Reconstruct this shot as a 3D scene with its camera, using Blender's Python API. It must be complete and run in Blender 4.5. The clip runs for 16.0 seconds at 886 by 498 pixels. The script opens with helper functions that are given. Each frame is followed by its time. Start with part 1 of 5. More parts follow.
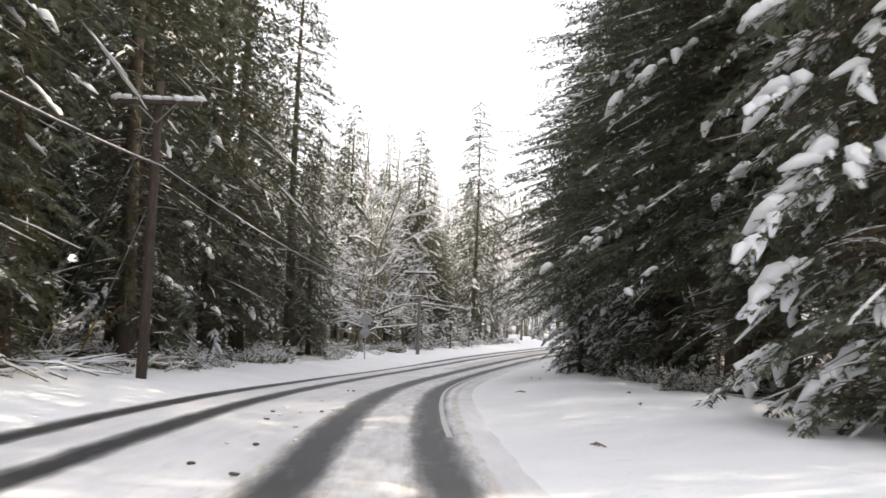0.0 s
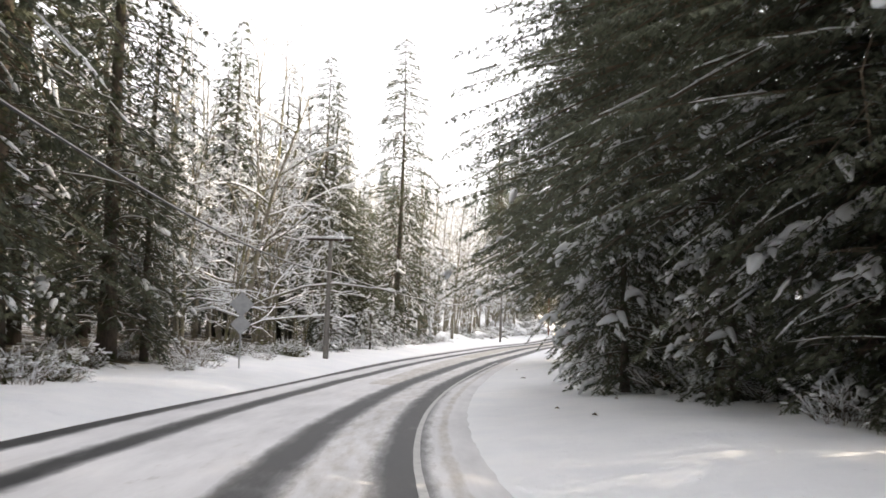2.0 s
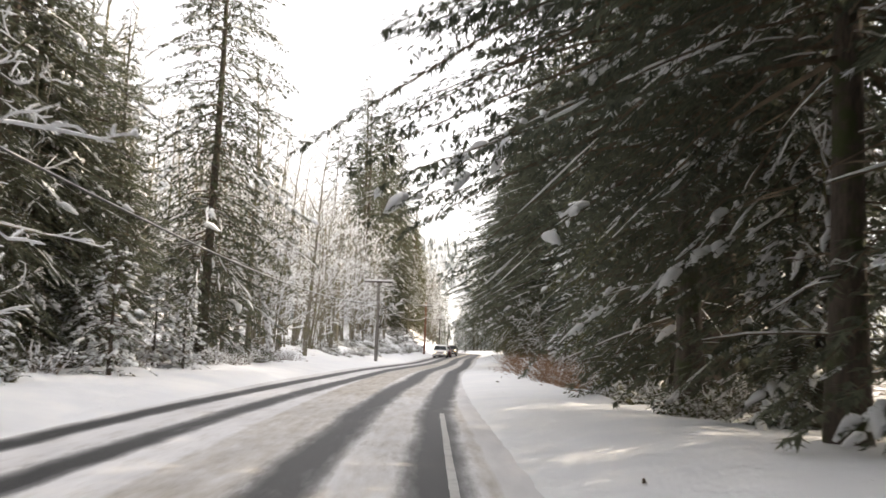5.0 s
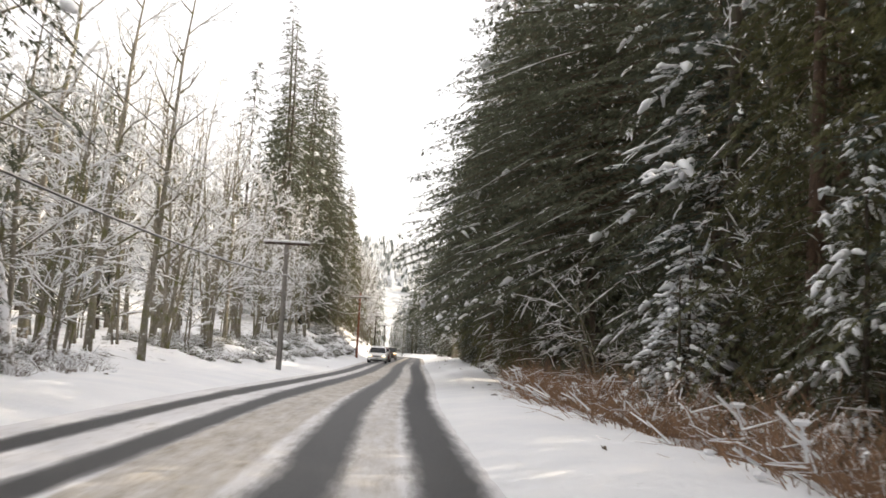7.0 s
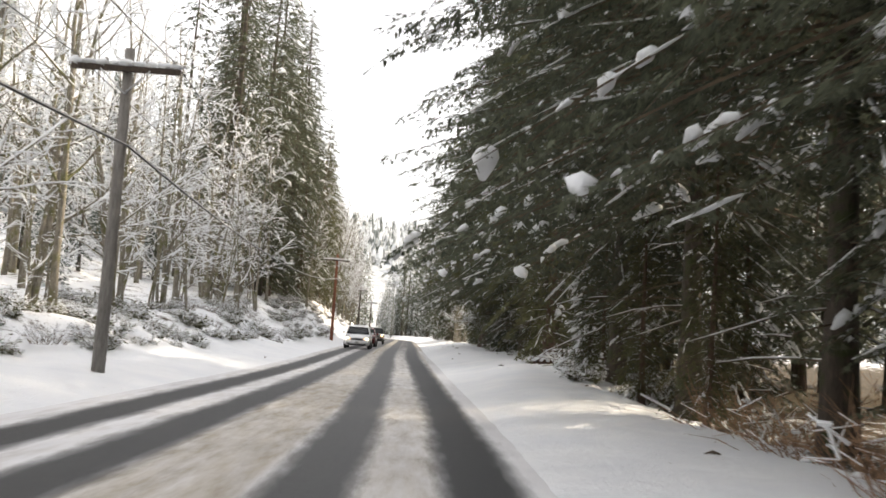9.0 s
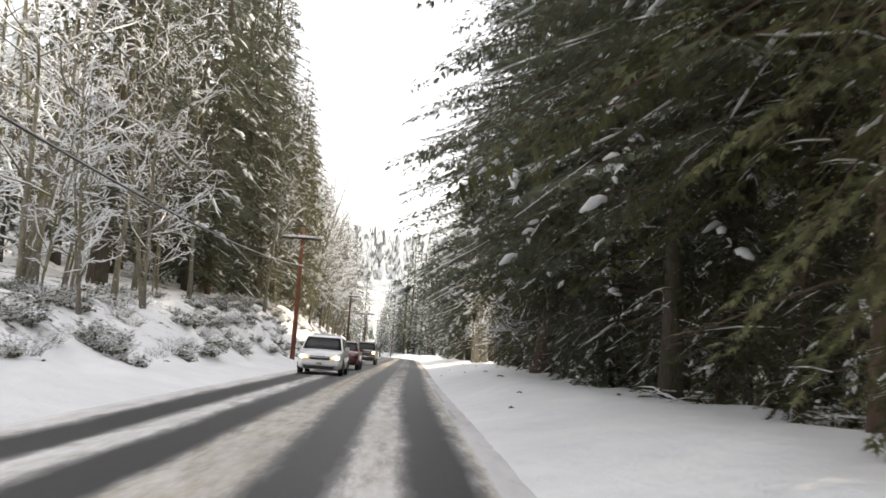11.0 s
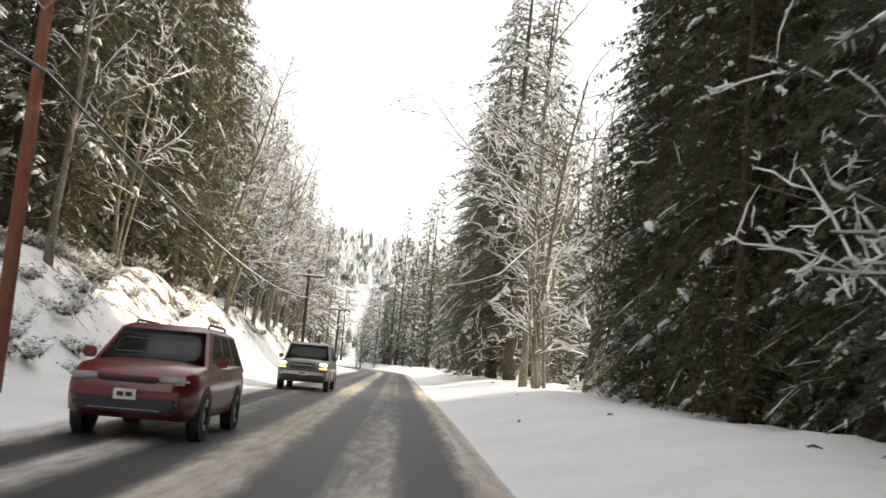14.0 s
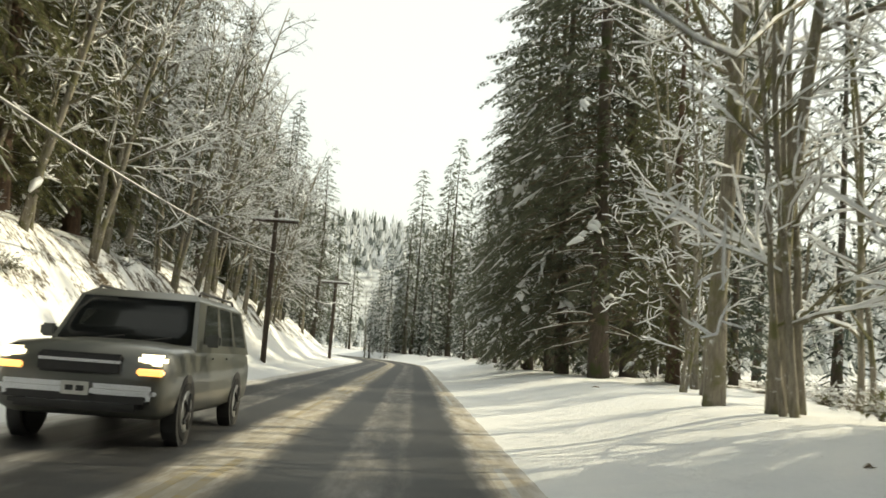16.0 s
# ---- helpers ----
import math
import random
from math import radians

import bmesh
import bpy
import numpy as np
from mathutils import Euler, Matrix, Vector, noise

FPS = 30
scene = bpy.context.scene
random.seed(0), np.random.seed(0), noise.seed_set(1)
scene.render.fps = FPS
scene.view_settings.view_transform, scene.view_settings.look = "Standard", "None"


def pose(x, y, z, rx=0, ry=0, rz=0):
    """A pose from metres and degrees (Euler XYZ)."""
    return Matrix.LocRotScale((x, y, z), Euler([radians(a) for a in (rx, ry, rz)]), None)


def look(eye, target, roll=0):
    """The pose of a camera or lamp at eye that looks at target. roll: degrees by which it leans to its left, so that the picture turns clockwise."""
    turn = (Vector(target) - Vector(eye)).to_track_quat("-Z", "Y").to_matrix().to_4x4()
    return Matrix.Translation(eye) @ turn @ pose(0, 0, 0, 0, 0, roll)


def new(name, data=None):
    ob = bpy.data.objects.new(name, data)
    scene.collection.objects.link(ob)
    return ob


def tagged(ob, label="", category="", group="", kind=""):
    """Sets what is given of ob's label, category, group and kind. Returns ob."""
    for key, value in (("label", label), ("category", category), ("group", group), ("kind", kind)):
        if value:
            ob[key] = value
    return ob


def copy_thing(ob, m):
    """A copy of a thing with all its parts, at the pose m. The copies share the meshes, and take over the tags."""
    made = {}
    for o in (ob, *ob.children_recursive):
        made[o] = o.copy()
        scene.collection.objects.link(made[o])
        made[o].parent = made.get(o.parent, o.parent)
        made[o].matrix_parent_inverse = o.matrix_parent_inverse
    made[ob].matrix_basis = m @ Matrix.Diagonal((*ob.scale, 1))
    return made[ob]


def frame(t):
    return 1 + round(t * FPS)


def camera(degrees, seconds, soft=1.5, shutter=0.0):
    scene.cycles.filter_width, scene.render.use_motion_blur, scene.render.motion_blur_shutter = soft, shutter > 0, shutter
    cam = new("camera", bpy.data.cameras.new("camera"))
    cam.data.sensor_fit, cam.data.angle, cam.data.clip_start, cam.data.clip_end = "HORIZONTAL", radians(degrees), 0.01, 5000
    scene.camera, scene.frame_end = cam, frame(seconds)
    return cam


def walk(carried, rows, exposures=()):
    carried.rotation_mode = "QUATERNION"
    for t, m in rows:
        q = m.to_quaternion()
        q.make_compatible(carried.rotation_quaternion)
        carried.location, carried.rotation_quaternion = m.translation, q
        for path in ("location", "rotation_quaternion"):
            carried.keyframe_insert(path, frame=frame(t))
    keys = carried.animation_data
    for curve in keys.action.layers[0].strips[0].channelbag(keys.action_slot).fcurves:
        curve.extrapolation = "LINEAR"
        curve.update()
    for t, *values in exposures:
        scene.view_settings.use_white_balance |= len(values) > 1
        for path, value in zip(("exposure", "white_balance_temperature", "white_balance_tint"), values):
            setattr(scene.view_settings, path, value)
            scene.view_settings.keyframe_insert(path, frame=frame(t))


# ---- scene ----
cam = camera(48.8, 16.0, 1.6, 0.16)
PATH = [
    (0, (0.001, -0.0, 1.38), (-0.269, 9.964, 2.187), 2.36),
    (0.5, (-0.432, 5.969, 1.273), (-0.497, 15.931, 2.147), 2.09),
    (1, (-0.742, 11.904, 1.156), (-0.652, 21.871, 1.964), 1.86),
    (1.5, (-0.976, 17.832, 1.034), (-0.561, 27.786, 1.9), 1.96),
    (2, (-1.184, 23.742, 0.895), (-0.518, 33.684, 1.741), 2.05),
    (2.5, (-1.186, 29.734, 0.753), (-0.284, 39.65, 1.685), 2.18),
    (3, (-1.081, 35.796, 0.589), (0.079, 45.682, 1.551), 1.88),
    (3.5, (-0.788, 41.96, 0.408), (0.626, 51.808, 1.416), 1.84),
    (4, (-0.299, 48.256, 0.273), (1.355, 58.056, 1.381), 1.98),
    (6.5, (6.147, 84.798, 0.544), (8.8, 94.375, 1.653), 2.46),
    (7, (7.789, 92.043, 0.629), (10.58, 101.573, 1.804), 3.00),
    (7.5, (9.381, 99.391, 0.708), (12.547, 108.815, 1.785), 4.11),
    (8, (11.134, 106.798, 0.792), (14.085, 116.299, 1.805), 4.36),
    (10.5, (21.456, 144.308, 1.114), (24.394, 153.805, 2.201), 3.40),
    (11, (23.527, 151.844, 1.184), (26.385, 161.353, 2.372), 4.10),
    (11.5, (25.557, 159.341, 1.258), (28.432, 168.848, 2.418), 4.32),
    (12, (27.471, 166.602, 1.346), (30.435, 176.085, 2.479), 4.40),
    (12.5, (29.369, 173.633, 1.473), (32.171, 183.169, 2.574), 4.24),
    (13, (31.176, 180.302, 1.606), (33.998, 189.825, 2.769), 4.58),
    (13.5, (32.91, 186.788, 1.715), (35.78, 196.291, 2.926), 4.59),
    (14, (34.684, 193.5, 1.806), (37.642, 202.963, 3.109), 4.79),
    (14.5, (36.489, 200.043, 1.887), (39.438, 209.518, 3.125), 4.75),
    (15, (38.31, 206.498, 1.966), (41.221, 215.981, 3.228), 4.81),
    (15.5, (40.105, 213.043, 2.04), (43.026, 222.521, 3.314), 4.86),
    (16, (41.931, 219.628, 2.086), (44.758, 229.148, 3.263), 4.18),
]
EXPOSURES = [(0.0, 0.98, 6750, 13.0), (2.0, 1.18, 6850, 13.0), (4.0, 1.12, 7000, 13.0), (6.5, 0.7, 7050, 13.0), (8.0, 0.76, 7000, 12.0), (10.5, 0.78, 6850, 11.0), (12.0, 0.74, 6900, 12.0), (13.0, 0.74, 7000, 12.0), (14.0, 0.66, 7050, 10.0), (14.5, 0.3, 7700, 0.0), (15.2, 0.18, 7600, -2.0), (15.6, 0.06, 7350, -1.0), (16.0, 0.04, 7350, -2.0)]
walk(cam, [(t, look(eye, target, roll)) for t, eye, target, roll in PATH], EXPOSURES)

# ---- light ----
SUN_AZ, SUN_EL = 86.0, 34.0  # degrees clockwise from +y, and above the horizon
world = bpy.data.worlds.new("winter_sky")
scene.world = world
world.use_nodes = True
wn, wl = world.node_tree.nodes, world.node_tree.links
wn.clear()
sky = wn.new("ShaderNodeTexSky")
sky.sky_type = 'NISHITA'
sky.sun_disc = False
sky.sun_elevation, sky.sun_rotation = radians(SUN_EL), radians(SUN_AZ)
sky.air_density, sky.dust_density, sky.ozone_density = 1.0, 3.5, 1.0
haze = wn.new("ShaderNodeMix")
haze.data_type = 'RGBA'
haze.inputs[0].default_value = 0.62
haze.inputs[7].default_value = (9.3, 9.3, 9.4, 1)
wl.new(sky.outputs[0], haze.inputs[6])
back = wn.new("ShaderNodeBackground")
back.inputs[1].default_value = 0.15
wl.new(haze.outputs[2], back.inputs[0])
wout = wn.new("ShaderNodeOutputWorld")
wl.new(back.outputs[0], wout.inputs[0])
sun_data = bpy.data.lights.new("sun", 'SUN')
sun_data.energy, sun_data.angle, sun_data.color = 4.2, radians(0.6), (1.0, 0.88, 0.7)
sun = new("sun", sun_data)
_a, _e = radians(SUN_AZ), radians(SUN_EL)
_d = Vector((math.sin(_a) * math.cos(_e), math.cos(_a) * math.cos(_e), math.sin(_e)))
sun.matrix_world = look(_d * 300, (0, 0, 0))


# ---- materials ----
def nodes_of(name):
    mat = bpy.data.materials.new(name)
    mat.use_nodes = True
    nt = mat.node_tree
    return mat, nt, nt.nodes["Principled BSDF"]


def noise_node(nt, scale, detail=4.0, rough=0.6, coord=None):
    n = nt.nodes.new("ShaderNodeTexNoise")
    n.inputs["Scale"].default_value, n.inputs["Detail"].default_value, n.inputs["Roughness"].default_value = scale, detail, rough
    if coord is None:
        coord = nt.nodes.new("ShaderNodeNewGeometry").outputs["Position"]
    nt.links.new(coord, n.inputs["Vector"])
    return n.outputs["Fac"]


def ramp_node(nt, fac, *stops):
    r = nt.nodes.new("ShaderNodeValToRGB")
    el = r.color_ramp.elements
    while len(el) < len(stops):
        el.new(0.5)
    for e, (p, c) in zip(el, stops):
        e.position = p
        e.color = (*c, 1) if len(c) == 3 else c
    nt.links.new(fac, r.inputs[0])
    return r.outputs[0]


def mix_node(nt, fac, a, b):
    m = nt.nodes.new("ShaderNodeMix")
    m.data_type = 'RGBA'
    for sock, v in ((m.inputs[0], fac), (m.inputs[6], a), (m.inputs[7], b)):
        if isinstance(v, (tuple, list)):
            sock.default_value = (*v, 1)
        elif isinstance(v, float):
            sock.default_value = v
        else:
            nt.links.new(v, sock)
    return m.outputs[2]


def math_node(nt, op, a, b=0.0, clamp=False):
    m = nt.nodes.new("ShaderNodeMath")
    m.operation, m.use_clamp = op, clamp
    for sock, v in ((m.inputs[0], a), (m.inputs[1], b)):
        if isinstance(v, float):
            sock.default_value = v
        else:
            nt.links.new(v, sock)
    return m.outputs[0]


def bump_node(nt, bsdf, height, strength, distance):
    b = nt.nodes.new("ShaderNodeBump")
    b.inputs["Strength"].default_value, b.inputs["Distance"].default_value = strength, distance
    nt.links.new(height, b.inputs["Height"])
    nt.links.new(b.outputs[0], bsdf.inputs["Normal"])


def attr_node(nt, name):
    a = nt.nodes.new("ShaderNodeAttribute")
    a.attribute_name = name
    return a.outputs["Fac"]


def plain(name, colour, rough=0.6, metal=0.0, vary=0.12, scale=6.0, bump=0.0):
    mat, nt, b = nodes_of(name)
    n = noise_node(nt, scale)
    dark = tuple(c * (1 - vary) for c in colour)
    lite = tuple(min(1.0, c * (1 + vary)) for c in colour)
    nt.links.new(ramp_node(nt, n, (0.35, dark), (0.65, lite)), b.inputs["Base Color"])
    b.inputs["Roughness"].default_value, b.inputs["Metallic"].default_value = rough, metal
    if bump:
        bump_node(nt, b, noise_node(nt, scale * 6), bump, 0.02)
    return mat


def make_snow(name, dirt=0.0):
    mat, nt, b = nodes_of(name)
    big, fine = noise_node(nt, 0.6, 5), noise_node(nt, 14.0, 6, 0.7)
    col = ramp_node(nt, big, (0.3, (0.78, 0.80, 0.83)), (0.7, (0.86, 0.87, 0.88)))
    if dirt:
        specks = noise_node(nt, 5.0, 8, 0.75)
        col = mix_node(nt, ramp_node(nt, specks, (0.64, (0, 0, 0)), (0.72, (dirt,) * 3)), col, (0.13, 0.10, 0.07))
    nt.links.new(col, b.inputs["Base Color"])
    b.inputs["Roughness"].default_value = 0.75
    b.inputs["Specular IOR Level"].default_value = 0.25
    bump_node(nt, b, math_node(nt, 'ADD', fine, math_node(nt, 'MULTIPLY', noise_node(nt, 2.2, 5), 2.0)), 0.35, 0.06)
    return mat


def make_ground():
    """Snow on the verge; under the trees litter and earth show through, by the attribute litter, which also paints in
    shade on the right.
    """
    mat, nt, b = nodes_of("verge_snow")
    col = ramp_node(nt, noise_node(nt, 0.5, 5), (0.3, (0.77, 0.79, 0.82)), (0.7, (0.86, 0.87, 0.88)))
    n = math_node(nt, 'ADD', noise_node(nt, 0.9, 8, 0.7), math_node(nt, 'MULTIPLY', noise_node(nt, 7.0, 6, 0.7), 0.5))
    mask = math_node(nt, 'ADD', math_node(nt, 'MULTIPLY', attr_node(nt, "litter"), 0.62), math_node(nt, 'SUBTRACT', n, 1.08))
    mask = ramp_node(nt, mask, (0.0, (0, 0, 0)), (0.1, (1, 1, 1)))
    earth = ramp_node(nt, noise_node(nt, 3.0, 8), (0.3, (0.035, 0.026, 0.018)), (0.7, (0.11, 0.085, 0.05)))
    col = mix_node(nt, mask, col, earth)
    specks = ramp_node(nt, noise_node(nt, 9.0, 3, 0.5), (0.74, (0, 0, 0)), (0.77, (0.5, 0.5, 0.5)))
    col = mix_node(nt, specks, col, (0.16, 0.13, 0.1))
    nt.links.new(col, b.inputs["Base Color"])
    b.inputs["Roughness"].default_value = 0.8
    b.inputs["Specular IOR Level"].default_value = 0.2
    bump_node(nt, b, math_node(nt, 'ADD', noise_node(nt, 12.0, 6, 0.7), math_node(nt, 'MULTIPLY', noise_node(nt, 1.6, 6), 3.0)), 0.5, 0.08)
    return mat


def make_road():
    """Packed snow and slush with bare wet wheel tracks, by the attributes bare and slush."""
    mat, nt, b = nodes_of("snowy_asphalt")
    uv = nt.nodes.new("ShaderNodeUVMap").outputs[0]
    mp = nt.nodes.new("ShaderNodeMapping")
    mp.inputs["Scale"].default_value = (1.0, 0.16, 1.0)
    nt.links.new(uv, mp.inputs[0])
    streak = noise_node(nt, 5.0, 6, 0.65, mp.outputs[0])
    streak2 = noise_node(nt, 1.3, 5, 0.6, mp.outputs[0])
    fine = noise_node(nt, 22.0, 6, 0.7)
    e = math_node(nt, 'ADD', attr_node(nt, "bare"), math_node(nt, 'MULTIPLY', math_node(nt, 'SUBTRACT', math_node(nt, 'ADD', streak, streak2), 1.0), 0.6))
    e = math_node(nt, 'ADD', e, math_node(nt, 'MULTIPLY', math_node(nt, 'SUBTRACT', fine, 0.5), 0.35))
    bare = ramp_node(nt, e, (0.12, (0, 0, 0)), (0.5, (0.72,) * 3), (0.8, (1, 1, 1)))
    d = math_node(nt, 'ADD', attr_node(nt, "slush"), math_node(nt, 'MULTIPLY', math_node(nt, 'SUBTRACT', streak, 0.5), 0.9))
    slush = ramp_node(nt, d, (0.25, (0, 0, 0)), (0.8, (1, 1, 1)))
    snow = ramp_node(nt, noise_node(nt, 1.1, 6, 0.65, mp.outputs[0]), (0.3, (0.56, 0.56, 0.57)), (0.7, (0.78, 0.78, 0.79)))
    tan = ramp_node(nt, noise_node(nt, 3.0, 6, 0.65, mp.outputs[0]), (0.3, (0.27, 0.235, 0.185)), (0.7, (0.47, 0.43, 0.36)))
    asphalt = ramp_node(nt, fine, (0.3, (0.022, 0.023, 0.025)), (0.75, (0.055, 0.056, 0.058)))
    col = mix_node(nt, bare, mix_node(nt, slush, snow, tan), asphalt)
    nt.links.new(col, b.inputs["Base Color"])
    rough = ramp_node(nt, bare, (0.0, (0.75,) * 3), (1.0, (0.55,) * 3))
    nt.links.new(rough, b.inputs["Roughness"])
    b.inputs["Specular IOR Level"].default_value = 0.16
    h = math_node(nt, 'SUBTRACT', math_node(nt, 'MULTIPLY', fine, 0.5), bare)
    bump_node(nt, b, h, 0.5, 0.02)
    return mat


def make_bark(name, dark, lite, moss=(0.05, 0.06, 0.02), mossy=0.0, snowy=0.0):
    mat, nt, b = nodes_of(name)
    tc = nt.nodes.new("ShaderNodeTexCoord").outputs["Object"]
    mp = nt.nodes.new("ShaderNodeMapping")
    mp.inputs["Scale"].default_value = (1, 1, 0.2)
    nt.links.new(tc, mp.inputs[0])
    g = noise_node(nt, 14.0, 8, 0.7, mp.outputs[0])
    col = ramp_node(nt, g, (0.3, dark), (0.7, lite))
    if mossy:
        col = mix_node(nt, ramp_node(nt, noise_node(nt, 1.6, 5, 0.6, tc), (0.55 - 0.2 * mossy, (0, 0, 0)), (0.62, (1, 1, 1))), col, moss)
    if snowy:
        sn = noise_node(nt, 5.0, 8, 0.75, tc)
        col = mix_node(nt, ramp_node(nt, sn, (0.66 - 0.2 * snowy, (0, 0, 0)), (0.7 - 0.2 * snowy, (1, 1, 1))), col, (0.8, 0.81, 0.83))
    nt.links.new(col, b.inputs["Base Color"])
    b.inputs["Roughness"].default_value = 0.9
    bump_node(nt, b, g, 0.8, 0.03)
    return mat


def make_needles(name, dark, lite):
    mat, nt, b = nodes_of(name)
    info = nt.nodes.new("ShaderNodeObjectInfo").outputs["Random"]
    isl = nt.nodes.new("ShaderNodeNewGeometry").outputs["Random Per Island"]
    n = math_node(nt, 'ADD', math_node(nt, 'MULTIPLY', noise_node(nt, 0.8, 4), 0.6), math_node(nt, 'MULTIPLY', isl, 0.4))
    n = math_node(nt, 'ADD', n, math_node(nt, 'MULTIPLY', math_node(nt, 'SUBTRACT', info, 0.5), 0.3))
    col = ramp_node(nt, n, (0.25, dark), (0.75, lite))
    frost = ramp_node(nt, math_node(nt, 'ADD', attr_node(nt, "frost"), math_node(nt, 'MULTIPLY', math_node(nt, 'SUBTRACT', noise_node(nt, 5.0, 4), 0.5), 0.6)), (0.45, (0, 0, 0)), (0.75, (1, 1, 1)))
    col = mix_node(nt, frost, col, (0.74, 0.76, 0.78))
    nt.links.new(col, b.inputs["Base Color"])
    b.inputs["Roughness"].default_value = 0.7
    b.inputs["Specular IOR Level"].default_value = 0.2
    # thin sprays let part of the light through
    thin = nt.nodes.new("ShaderNodeBsdfTranslucent")
    nt.links.new(col, thin.inputs["Color"])
    both = nt.nodes.new("ShaderNodeMixShader")
    both.inputs[0].default_value = 0.35
    nt.links.new(b.outputs[0], both.inputs[1])
    nt.links.new(thin.outputs[0], both.inputs[2])
    nt.links.new(both.outputs[0], nt.nodes["Material Output"].inputs["Surface"])
    return mat


SNOW = make_snow("snow")
SNOW_BANK = make_ground()
ROAD = make_road()
BARK = make_bark("conifer_bark", (0.035, 0.027, 0.022), (0.12, 0.095, 0.075), mossy=0.3)
BARK_RED = make_bark("cedar_bark", (0.05, 0.032, 0.024), (0.17, 0.11, 0.075), snowy=0.15)
BARK_ALDER = make_bark("alder_bark", (0.1, 0.088, 0.072), (0.34, 0.31, 0.25), (0.14, 0.135, 0.06), 0.3, 0.3)
# the snags' white patches stand for snow and for sun on the trunk
BARK_SNOWY_SUNLIT = make_bark("snowy_sunlit_bark", (0.09, 0.08, 0.065), (0.26, 0.24, 0.2), snowy=1.0)
BARK_STREAKED = make_bark("cedar_bark_with_snow", (0.05, 0.036, 0.028), (0.16, 0.115, 0.085), snowy=0.45)
NEEDLES = make_needles("fir_needles", (0.062, 0.072, 0.053), (0.165, 0.178, 0.122))
NEEDLES_GREEN = make_needles("cedar_foliage", (0.06, 0.064, 0.034), (0.165, 0.165, 0.08))
NEEDLES_BLUE = make_needles("spruce_needles", (0.036, 0.05, 0.045), (0.11, 0.135, 0.112))
LIMB = make_bark("snowy_limb_bark", (0.08, 0.068, 0.052), (0.24, 0.21, 0.16), (0.13, 0.13, 0.05), 0.4, 0.2)
TWIG = plain("bare_twigs", (0.12, 0.09, 0.06), 0.9, 0, 0.4, 3)
BRUSH = plain("red_brush_stems", (0.27, 0.165, 0.1), 0.9, 0, 0.4, 2)
GRASS = plain("dead_grass", (0.36, 0.28, 0.15), 0.9, 0, 0.3, 4)
POLE = make_bark("weathered_pole", (0.03, 0.023, 0.018), (0.09, 0.066, 0.05))
POLE_RED = make_bark("new_red_pole", (0.15, 0.055, 0.03), (0.27, 0.105, 0.06))
POLE_GREY = make_bark("grey_pole", (0.12, 0.11, 0.1), (0.27, 0.255, 0.235))
WIRE = plain("cable_rubber", (0.05, 0.05, 0.05), 0.6)
CERAMIC = plain("glazed_ceramic", (0.35, 0.33, 0.3), 0.3)
STEEL = plain("galvanised_steel", (0.42, 0.43, 0.44), 0.45, 0.8, 0.1)
# the pale grey mixes snow, woods and painted-in distance haze
FAR_SLOPE = plain("far_hazed_wooded_snow", (0.42, 0.44, 0.45), 0.9, 0, 0.45, 0.12)
SIGN_BACK = plain("sign_back_aluminium", (0.38, 0.39, 0.4), 0.5, 0.7, 0.1)


# ---- the road's axis: distance along it, and place ----
AXIS = [(-60.0, 4.48, -59.83, 1.06), (-40.0, 2.99, -39.89, 0.7), (-20.0, 1.5, -19.94, 0.35), (0.0, 0.0, -0.0, 0.0), (20.0, -1.06, 19.97, -0.39), (40.0, -0.9, 39.96, -0.92),
        (60.0, 1.25, 59.84, -1.14), (80.0, 5.0, 79.48, -0.9), (100.0, 9.3, 99.01, -0.68), (120.0, 14.15, 118.41, -0.48), (140.0, 19.6, 137.66, -0.32), (160.0, 24.91, 156.94, -0.15),
        (180.0, 30.08, 176.26, 0.15), (200.0, 35.25, 195.58, 0.45), (220.0, 40.6, 214.85, 0.67), (240.0, 45.89, 234.14, 0.91)]


def axis_point(s):
    """Catmull-Rom through AXIS; straight beyond its ends, with a bend to the left far ahead."""
    if s > 240:
        e = s - 240
        return Vector((AXIS[-1][1] + 0.2632 * e - max(0, e - 75) ** 2 / 420, AXIS[-1][2] + 0.9647 * e, AXIS[-1][3] + 0.0105 * e))
    i = int(max(0, min(len(AXIS) - 2, (s + 60) // 20)))
    u = (s - AXIS[i][0]) / 20
    p = [Vector(AXIS[max(0, min(len(AXIS) - 1, i + k))][1:]) for k in (-1, 0, 1, 2)]
    if i == len(AXIS) - 2:
        p[3] = p[2] * 2 - p[1]
    if i == 0:
        p[0] = p[1] * 2 - p[2]
    return 0.5 * (2 * p[1] + (p[2] - p[0]) * u + (2 * p[0] - 5 * p[1] + 4 * p[2] - p[3]) * u * u + (3 * p[1] - p[0] - 3 * p[2] + p[3]) * u ** 3)


def frame_of(s):
    p = axis_point(s)
    q = axis_point(s + 0.6) - axis_point(s - 0.6)
    q = Vector((q.x, q.y)).normalized()
    return p, q


def lerp_table(s, table):
    return float(np.interp(s, [a for a, _ in table], [b for _, b in table]))


def vnoise(x, y, z=0.0):
    return noise.noise((x, y, z))


